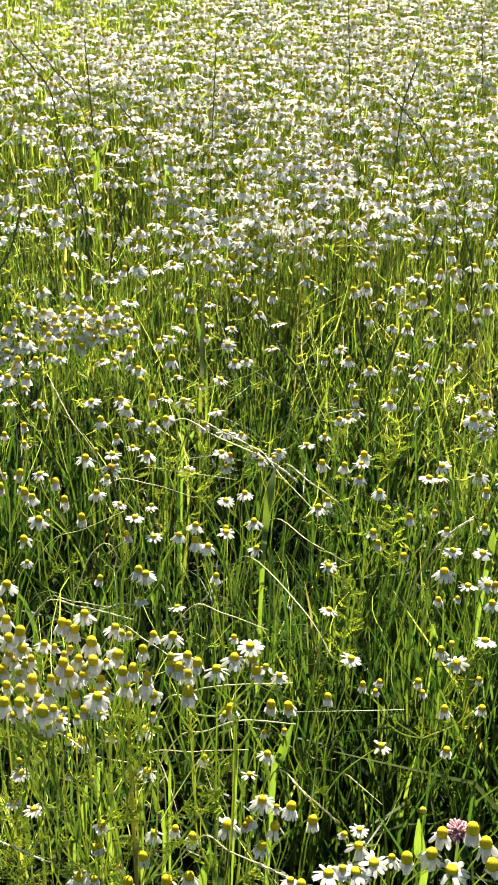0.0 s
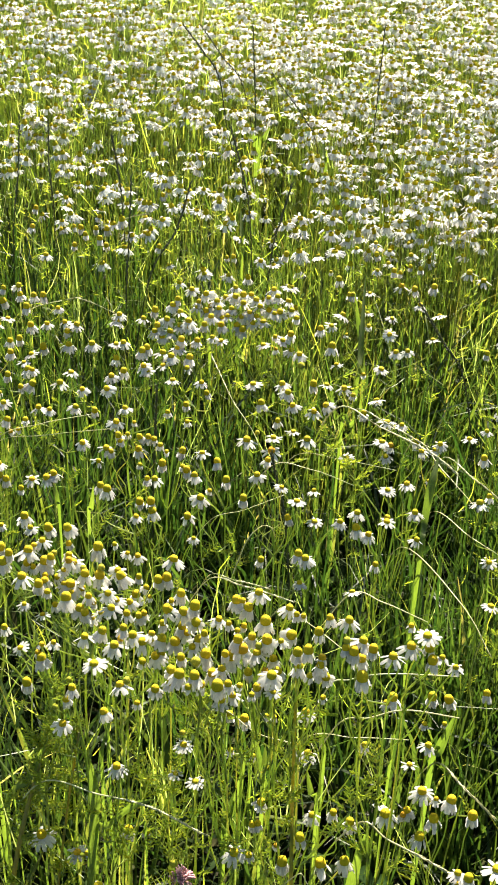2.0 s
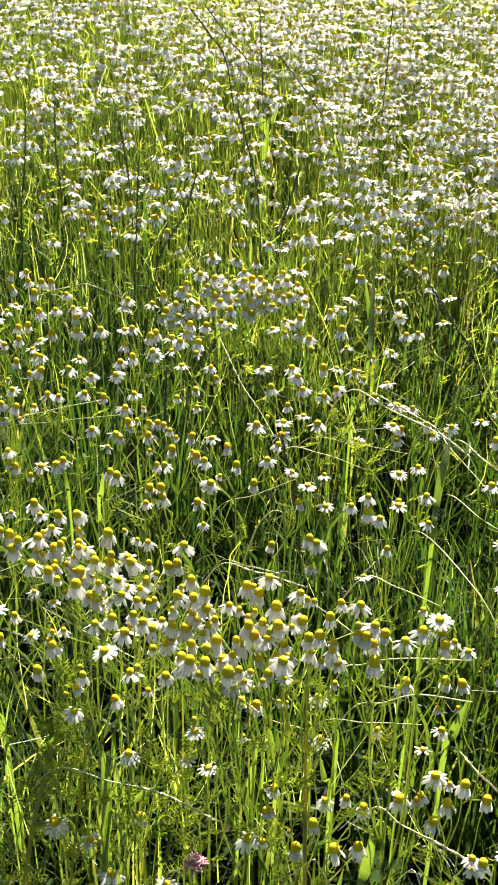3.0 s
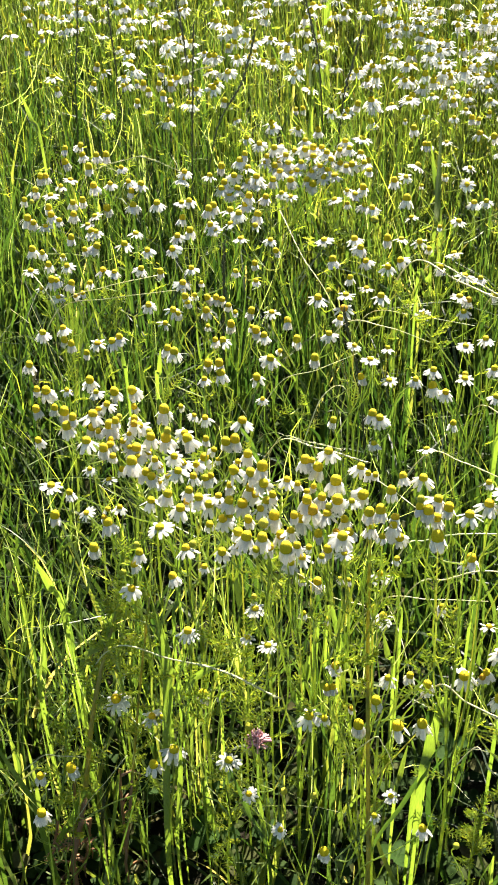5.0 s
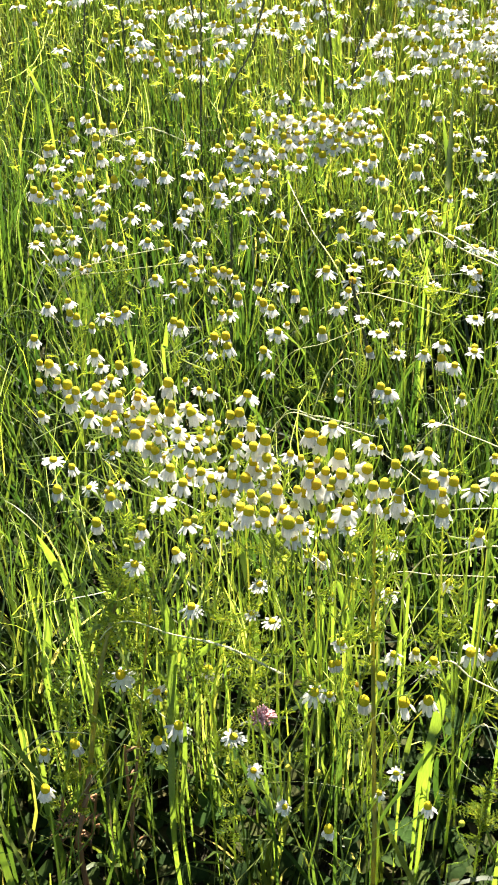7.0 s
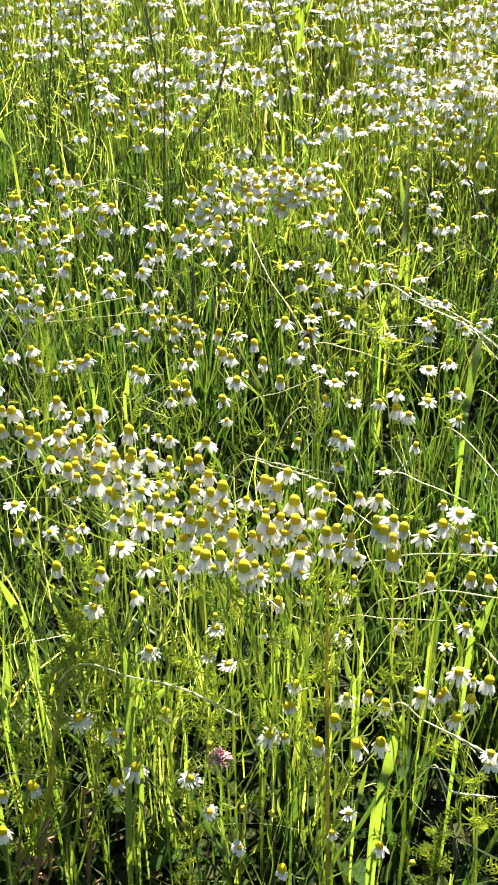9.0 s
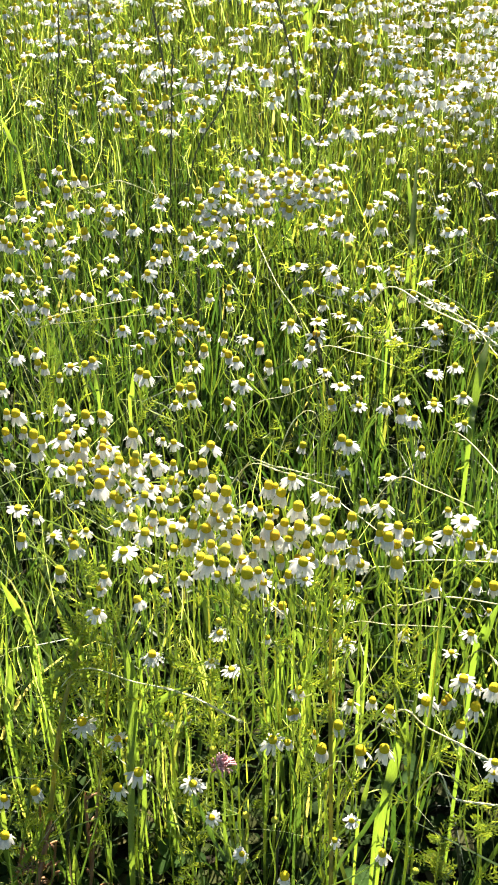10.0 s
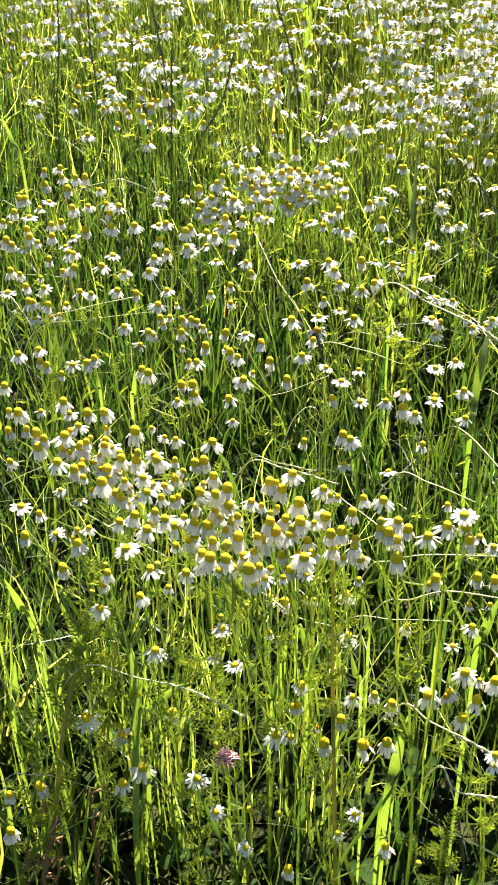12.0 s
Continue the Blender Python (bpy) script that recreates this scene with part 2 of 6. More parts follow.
def strip(per_m2, y0, y1, left, right):
    """Places in a wedge that widens with the distance."""
    p = scatter(int(per_m2 * (y1 - y0) * (right - left) * y1), left * y1, right * y1, y0, y1)
    return p[(p[:, 0] > left * p[:, 1] - 0.12) & (p[:, 0] < right * p[:, 1] + 0.12)]


def tufts(p, cell, pull):
    """Draws the places together into tufts, with bare gaps between them."""
    grid = np.floor(p[:, :2] / cell)
    a = np.sin(grid[:, 0] * 12.9898 + grid[:, 1] * 78.233) * 43758.5453
    b = np.sin(grid[:, 0] * 39.346 + grid[:, 1] * 11.135) * 24634.6345
    heart = (grid + 0.2 + 0.6 * np.stack([a - np.floor(a), b - np.floor(b)], -1)) * cell
    p = p.copy()
    p[:, :2] = heart + (p[:, :2] - heart) * (1 - pull)
    p[:, 2] = ground_height(p[:, 0], p[:, 1]) - 0.005
    return p


LEFT, RIGHT = -0.30, 0.42


def outside(per_m2, x0, x1, y0, y1):
    p = scatter(int(per_m2 * (x1 - x0) * (y1 - y0)), x0, x1, y0, y1)
    inside = (p[:, 0] > LEFT * p[:, 1]) & (p[:, 0] < RIGHT * p[:, 1]) & (p[:, 1] > 0.4) & (p[:, 1] < 5.6)
    by_feet = (abs(p[:, 0]) < 0.28) & (abs(p[:, 1] + 0.05) < 0.3)
    edge = np.minimum(np.minimum(p[:, 0] - x0, x1 - p[:, 0]), np.minimum(p[:, 1] - y0, y1 - p[:, 1]))
    thin = rng.uniform(0.0, 1.2, len(p)) < edge + 0.25 * np.sin(7 * p[:, 0]) * np.sin(6 * p[:, 1])
    return p[~inside & ~by_feet & thin]


# places where shade is put into the grass colour: x, y, reach in x, reach in y
SHADE_PLACES = [(0.36, 1.02, 0.22, 0.36), (0.10, 1.25, 0.20, 0.20), (-0.20, 1.45, 0.30, 0.30), (-0.42, 2.05, 0.32, 0.50), (-0.16, 1.95, 0.22, 0.35), (-0.45, 2.30, 0.30, 0.40), (0.24, 0.80, 0.10, 0.14), (0.42, 1.36, 0.20, 0.24), (0.42, 1.66, 0.18, 0.14)]


def grass_patch(p, h0, h1, w0, w1, lean, bow, segs=5):
    n = len(p)
    x, y = p[:, 0], p[:, 1]
    growth = 0.92 + 0.13 * np.sin(11 * x + 2 * y) * np.sin(9 * y - x) + 0.12 * np.sin(27 * x + 5) * np.sin(23 * y)
    share = sum(np.exp(-((x - a) / c) ** 2 - ((y - b) / d) ** 2) for a, b, c, d in SHADE_PLACES)
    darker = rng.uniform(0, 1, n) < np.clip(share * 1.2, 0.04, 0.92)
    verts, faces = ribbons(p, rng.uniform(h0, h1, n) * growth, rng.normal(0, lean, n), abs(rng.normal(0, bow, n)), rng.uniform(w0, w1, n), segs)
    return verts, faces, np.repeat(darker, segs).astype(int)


def build_grass():
    near = [grass_patch(tufts(strip(1632, 0.9, 1.4, LEFT, RIGHT), 0.12, 0.68), 0.16, 0.33, 0.0032, 0.0081, 0.30, 1.0, 6),
            grass_patch(tufts(strip(1836, 1.4, 2.2, LEFT, RIGHT), 0.12, 0.68), 0.22, 0.43, 0.0032, 0.0081, 0.30, 1.0, 6),
            grass_patch(tufts(strip(1156, 0.8, 2.2, LEFT, RIGHT), 0.12, 0.68), 0.08, 0.24, 0.0032, 0.0078, 0.5, 1.0, 4),
            grass_patch(strip(285, 1.0, 2.2, LEFT, RIGHT), 0.25, 0.46, 0.0014, 0.0023, 0.5, 1.3, 6),
            grass_patch(tufts(strip(224, 0.9, 2.2, LEFT, RIGHT), 0.12, 0.68), 0.24, 0.42, 0.0068, 0.0104, 0.35, 0.9, 7),
            grass_patch(tufts(strip(620, 0.35, 0.9, LEFT, RIGHT), 0.12, 0.68), 0.05, 0.17, 0.0032, 0.0078, 0.4, 1.0, 6),
            grass_patch(tufts(strip(350, 0.35, 0.9, LEFT, RIGHT), 0.12, 0.68), 0.04, 0.12, 0.0030, 0.0072, 0.6, 1.0, 4),
            grass_patch(strip(47, 0.35, 0.85, LEFT, RIGHT), 0.2, 0.34, 0.0011, 0.0018, 0.4, 1.1, 6),
            grass_patch(tufts(strip(330, 0.35, 0.9, LEFT, RIGHT), 0.12, 0.6), 0.14, 0.3, 0.0061, 0.0104, 0.35, 0.8, 7),
            grass_patch(tufts(strip(260, 0.72, 1.0, LEFT, RIGHT), 0.10, 0.5), 0.24, 0.42, 0.0042, 0.0078, 0.16, 0.5, 7),
            grass_patch(strip(700, 1.3, 2.4, LEFT, RIGHT), 0.20, 0.36, 0.0030, 0.0060, 0.32, 0.7, 5),
            grass_patch(scatter(70, -0.34, -0.08, 0.84, 1.10), 0.22, 0.38, 0.0032, 0.0062, 0.16, 0.6, 6),
            grass_patch(scatter(650, 0.26, 0.62, 0.95, 1.32), 0.24, 0.38, 0.0041, 0.0084, 0.2, 0.6, 6),
            grass_patch(scatter(500, 0.42, 0.80, 1.10, 1.50), 0.30, 0.45, 0.0041, 0.0084, 0.2, 0.7, 6),
            grass_patch(tufts(scatter(800, 0.14, 0.70, 1.70, 2.40), 0.14, 0.5), 0.33, 0.44, 0.0032, 0.0080, 0.25, 0.9, 6)]
    tagged(new("meadow_grass", mesh_of("meadow_grass", *joined(near), [M_GRASS, M_SHADE_GRASS])), "dense green meadow grass lit from behind by the sun", "grass", kind="stuff")
    far = [grass_patch(tufts(strip(1292, 2.2, 5.6, LEFT, RIGHT), 0.20, 0.55), 0.26, 0.42, 0.0036, 0.0072, 0.30, 0.9, 4),
           grass_patch(strip(476, 2.2, 5.6, LEFT, RIGHT), 0.1, 0.26, 0.0041, 0.0078, 0.4, 0.8, 3),
           grass_patch(strip(500, 2.0, 5.6, LEFT, RIGHT), 0.28, 0.42, 0.0030, 0.0060, 0.24, 0.8, 5),
           grass_patch(strip(60, 2.2, 5.6, LEFT, RIGHT), 0.32, 0.48, 0.0081, 0.0117, 0.2, 0.6, 5)]
    tagged(new("meadow_grass", mesh_of("meadow_grass", *joined(far), [M_GRASS, M_SHADE_GRASS])), "tall green meadow grass between the flowers farther off", "grass", kind="stuff")
    round_about = [grass_patch(outside(1100, -2.0, 2.8, 0.1, 6.0), 0.24, 0.46, 0.0045, 0.0090, 0.26, 0.8, 3),
                   grass_patch(scatter(420, -0.34, 0.34, -0.42, 0.34), 0.03, 0.09, 0.003, 0.006, 0.6, 0.9, 3),
                   grass_patch(outside(720, -3.8, 4.4, -1.8, 8.8), 0.18, 0.44, 0.0060, 0.0115, 0.24, 0.8, 3),
                   # unseen taller stand on the right, added to throw shade into the view
                   grass_patch(outside(2600, 0.45, 1.2, 0.8, 2.2), 0.36, 0.60, 0.003, 0.006, 0.14, 0.5, 5)]
    tagged(new("meadow_grass", mesh_of("meadow_grass", *joined(round_about), [M_GRASS, M_SHADE_GRASS])), "green meadow grass round the flower patch, one tall stand added for shade", "grass", kind="stuff")


def in_darkened_stretch(p):
    """The stretch between the heads where pale leaves and branches are thinned to imitate shade."""
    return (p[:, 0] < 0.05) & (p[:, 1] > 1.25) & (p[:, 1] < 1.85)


def build_feathers():
    """Threadlike chamomile leaves that fill the space between the stems."""
    def threads(a, b, w):
        d = b - a
        n = np.cross(d, rng.normal(0, 1, d.shape))
        n = n / (np.linalg.norm(n, axis=1, keepdims=True) + 1e-9) * w
        v = np.stack([a - n, a + n, b + n * 0.4, b - n * 0.4], 1).reshape(-1, 3)
        return v, np.arange(len(v)).reshape(-1, 4), 0

    pieces = []
    for p, low, high, size, steps in ((strip(60, 0.9, 1.4, LEFT, RIGHT), 0.12, 0.30, 0.036, 5), (strip(160, 1.4, 2.6, LEFT, RIGHT), 0.20, 0.39, 0.042, 4),
                                      (strip(100, 1.9, 2.6, LEFT, RIGHT), 0.28, 0.40, 0.045, 4), (strip(200, 2.6, 5.2, LEFT, RIGHT), 0.29, 0.43, 0.055, 3)):
        p = p[~in_darkened_stretch(p) | (rng.uniform(0, 1, len(p)) < 0.25)]
        n = len(p)
        p[:, 2] += rng.uniform(low, high, n)
        turn, rise = rng.uniform(0, 6.28, n), rng.uniform(0.1, 1.1, n)
        way = np.stack([np.cos(turn) * np.cos(rise), np.sin(turn) * np.cos(rise), np.sin(rise)], -1)
        side = np.stack([-np.sin(turn), np.cos(turn), 0 * turn], -1)
        above = np.cross(side, way) * -1
        length = rng.uniform(0.7, 1.3, n)[:, None] * size
        here = p
        for k in range(steps):
            there = here + way * length / steps
            thick = 0.0008 if steps > 3 else 0.0010
            pieces.append(threads(here, there, thick))
            for sign in (-1, 1):
                reach = length * 0.32 * (1 - 0.13 * abs(k - steps / 2))
                tip = there + (side * sign * 0.9 + way * 0.6 + above * rng.uniform(-0.2, 0.5, (n, 1))) * reach
                pieces.append(threads(there, tip, thick * 0.8))
                mid = (there + tip) / 2
                pieces.append(threads(mid, mid + (way * 0.9 + above * rng.uniform(-0.3, 0.5, (n, 1))) * reach * 0.5, thick * 0.5))
            here = there
    tagged(new("feathery_foliage", mesh_of("feathery_foliage", *joined(pieces), [M_FEATHER], False)), "fine feathery green chamomile leaves between the grass", "foliage", kind="stuff")


build_feathers()


def build_wiry_stems():
    """Thin side branches and stalks that cross one another under the flower heads."""
    pieces = []
    for per_m2, y0, y1, low, high, wide in ((1100, 0.75, 1.15, 0.14, 0.36, 0.0012), (380, 1.15, 1.7, 0.12, 0.32, 0.0013), (700, 1.7, 2.6, 0.16, 0.33, 0.0016), (1000, 2.6, 5.4, 0.18, 0.35, 0.0022)):
        p = strip(per_m2, y0, y1, LEFT, RIGHT)
        p = p[((p[:, 0] < 0.12) | (p[:, 1] > 1.3)) & ~in_darkened_stretch(p) | (rng.uniform(0, 1, len(p)) < 0.25)]
        n = len(p)
        p[:, 2] += rng.uniform(low, high, n)
        verts, faces = ribbons(p, rng.uniform(0.05, 0.16, n), rng.normal(0, 0.95, n), rng.normal(0, 0.9, n), rng.uniform(0.7, 1.3, n) * wide, 4, 1.0)
        pieces.append((verts, faces, (np.repeat(rng.uniform(0, 1, n) < 0.35, 4)).astype(int)))
    tagged(new("side_branches", mesh_of("side_branches", *joined(pieces), [M_STEM, M_FEATHER])), "thin pale green chamomile side branches crossing under the heads", "foliage", kind="stuff")


build_wiry_stems()


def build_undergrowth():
    """Small round leaves of clover and herbs that cover the soil, coloured dark to stand for the shade under the grass.
    """
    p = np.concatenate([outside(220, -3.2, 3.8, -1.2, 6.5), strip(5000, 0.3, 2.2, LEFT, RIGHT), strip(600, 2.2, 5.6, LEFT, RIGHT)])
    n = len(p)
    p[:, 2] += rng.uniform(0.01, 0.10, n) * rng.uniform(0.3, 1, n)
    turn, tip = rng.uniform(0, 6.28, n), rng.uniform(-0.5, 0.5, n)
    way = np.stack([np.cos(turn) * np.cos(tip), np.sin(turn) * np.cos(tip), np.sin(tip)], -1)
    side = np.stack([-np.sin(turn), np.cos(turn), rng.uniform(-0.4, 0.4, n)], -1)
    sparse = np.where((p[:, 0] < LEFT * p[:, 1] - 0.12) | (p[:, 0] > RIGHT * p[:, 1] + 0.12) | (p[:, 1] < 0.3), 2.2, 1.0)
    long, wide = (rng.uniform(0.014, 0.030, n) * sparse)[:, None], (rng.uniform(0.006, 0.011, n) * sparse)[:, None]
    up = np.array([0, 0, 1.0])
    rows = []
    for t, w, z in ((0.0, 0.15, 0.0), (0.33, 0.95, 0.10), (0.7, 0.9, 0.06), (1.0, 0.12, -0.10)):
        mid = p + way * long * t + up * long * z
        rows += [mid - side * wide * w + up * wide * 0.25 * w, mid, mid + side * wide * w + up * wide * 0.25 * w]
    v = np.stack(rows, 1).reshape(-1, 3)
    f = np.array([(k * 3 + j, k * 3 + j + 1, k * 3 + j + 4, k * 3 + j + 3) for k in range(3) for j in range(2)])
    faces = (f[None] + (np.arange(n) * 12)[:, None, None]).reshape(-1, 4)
    tagged(new("undergrowth", mesh_of("undergrowth", v, faces, np.zeros(len(faces)), [M_UNDER_SHADE])), "low herb leaves in a green darkened for the shade under the grass", "undergrowth", kind="stuff")


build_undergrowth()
build_grass()


# ---- chamomile heads ----
def dome(shape, radius, height, sides, rings, slot=0, squash=1.0):
    """The yellow button: a rounded cone, a little bulged over its rim."""
    verts, faces = [], []
    for k in range(rings):
        t = k / rings
        r = radius * math.cos(t * math.pi / 2) ** 0.62 * (1 + 0.10 * math.sin(t * math.pi))
        z = height * (math.sin(t * math.pi / 2) ** 1.1) * squash
        for j in range(sides):
            a = 2 * math.pi * (j + 0.5 * (k % 2)) / sides
            verts.append((r * math.cos(a), r * math.sin(a), z))
    verts.append((0, 0, height * squash))
    for k in range(rings - 1):
        for j in range(sides):
            i = (j + 1) % sides
            faces.append((k * sides + j, k * sides + i, (k + 1) * sides + i, (k + 1) * sides + j))
    top = rings * sides
    for j in range(sides):
        faces.append(((rings - 1) * sides + j, (rings - 1) * sides + (j + 1) % sides, top))
    shape.add(verts, faces, slot)


def cup(shape, radius, sides, slot):
    """The green cup under the button, down to the stalk."""
    verts, faces = [], []
    for r, z in ((radius * 0.98, 0.0003), (radius * 0.8, -0.0016), (radius * 0.2, -0.0030)):
        for j in range(sides):
            a = 2 * math.pi * j / sides
            verts.append((r * math.cos(a), r * math.sin(a), z))
    for k in range(2):
        for j in range(sides):
            i = (j + 1) % sides
            faces.append((k * sides + i, k * sides + j, (k + 1) * sides + j, (k + 1) * sides + i))
    shape.add(verts, faces, slot)


def petal(shape, m, length, width, droop, curl, slot=0, segs=3):
    """One white ray petal, hinged at the rim of the button and bending down."""
    x, z, angle, verts, faces = 0.0, 0.0, -droop, [], []
    for k in range(segs + 1):
        s = k / segs
        w = width * (0.55, 1.0, 1.0, 0.55)[round(s * 3)] * 0.5 if segs != 2 else width * (0.6, 1.0, 0.6)[k] * 0.5
        lift = 0.12 * width
        verts += [m @ Vector((x, -w, z)), m @ Vector((x, 0, z + lift)), m @ Vector((x, w, z))]
        angle -= curl / segs
        x += math.cos(angle) * length / segs
        z += math.sin(angle) * length / segs
    for k in range(segs):
        for j in range(2):
            a = k * 3 + j
            faces.append((a, a + 1, a + 4, a + 3))
    shape.add(verts, faces, slot)


RADIUS = 0.0045
# kind: height of the button, droop of the petals in degrees, their number, their length
KINDS = {"c": (0.0080, 80, 15, 0.0096), "m": (0.0072, 60, 15, 0.0104), "o": (0.0060, 30, 14, 0.0108), "O": (0.0042, 10, 14, 0.0102),
         "y": (0.0058, 68, 11, 0.0084), "b": (0.0066, 0, 0, 0)}
SIZE = {"c": 1.0, "m": 1.0, "o": 0.95, "O": 1.0, "y": 0.72, "b": 0.72}
draw = random.Random(5)


def button_mesh(kind):
    s = Shape()
    dome(s, RADIUS, KINDS[kind][0], 14, 6)
    cup(s, RADIUS, 14, 1)
    return s.mesh("flower_head", [M_BUD if kind == "b" else M_DISC, M_STEM])


def petal_mesh(kind, n):
    s, (_, droop, _, length) = Shape(), KINDS[kind]
    r = random.Random(n * 7 + ord(kind))
    petal(s, Matrix(), length * r.uniform(0.92, 1.06), 0.0042 * r.uniform(0.9, 1.1), radians(droop + r.uniform(-7, 7)), radians(r.uniform(0, 16)), segs=4 if kind in "oO" else 3)
    return s.mesh("petal", [M_PETAL_PIECE])


def petal_places(kind, r):
    """Turns of the petals round the rim, with uneven gaps."""
    count = KINDS[kind][2] - r.choice((0, 0, 1, 2, 4))
    for i in range(count):
        if r.random() < 0.05:
            continue
        yield 2 * math.pi * (i + r.uniform(-0.22, 0.22)) / max(count, 1)


def skirt_mesh(kind, n):
    s, r = Shape(), random.Random(n * 13 + ord(kind))
    _, droop, _, length = KINDS[kind]
    for a in petal_places(kind, r):
        m = Matrix.Rotation(a, 4, "Z") @ Matrix.Translation((RADIUS * 0.93, 0, -0.0002)) @ Matrix.Rotation(r.uniform(-0.3, 0.3), 4, "X")
        petal(s, m, length * r.uniform(0.88, 1.08), 0.0042 * r.uniform(0.85, 1.1), radians(droop + r.uniform(-14, 14)), radians(r.uniform(2, 26)))
    return s.mesh("ray_petals", [M_PETAL])


BUTTONS = {k: button_mesh(k) for k in KINDS}
PETALS = {k: [petal_mesh(k, n) for n in range(5)] for k in KINDS if k != "b"}
SKIRTS = {k: [skirt_mesh(k, n) for n in range(5)] for k in KINDS if k != "b"}


def head_pose(x, y, z, r, size):
    tilt, turn = abs(r.gauss(0, 13)), r.uniform(0, 360)
    return pose(x, y, z) @ pose(0, 0, 0, 0, 0, turn) @ pose(0, 0, 0, tilt, 0, r.uniform(0, 360)) @ Matrix.Scale(size, 4)


def feather(shape, at, way, length, r, slot=0):
    """A threadlike, twice divided chamomile leaf."""
    way = Vector(way).normalized()
    side = way.cross(Vector((r.uniform(-0.4, 0.4), r.uniform(-0.4, 0.4), 1))).normalized()
    up = side.cross(way)

    def thread(a, b, w):
        d = (b - a).normalized()
        n = d.orthogonal().normalized() * w
        m = d.cross(n)
        shape.add((a - n, a + n, b + n * 0.45, b - n * 0.45, a - m, a + m, b + m * 0.45, b - m * 0.45), [(0, 1, 2, 3), (4, 5, 6, 7)], slot)

    here, steps = Vector(at), 5
    for k in range(steps):
        there = here + (way + up * (0.25 - 0.1 * k)) * (length / steps)
        thread(here, there, 0.0009)
        reach = length * 0.36 * (1 - 0.6 * abs(k - 2) / 4)
        for sign in (-1, 1):
            tip = there + (side * sign * 0.9 + way * 0.6 + up * r.uniform(-0.2, 0.5)) * reach
            thread(there, tip, 0.0009)
            mid = (there + tip) / 2
            thread(mid, mid + (way * 0.9 + side * sign * 0.2 + up * r.uniform(-0.3, 0.4)) * reach * 0.5, 0.0007)
        here = there


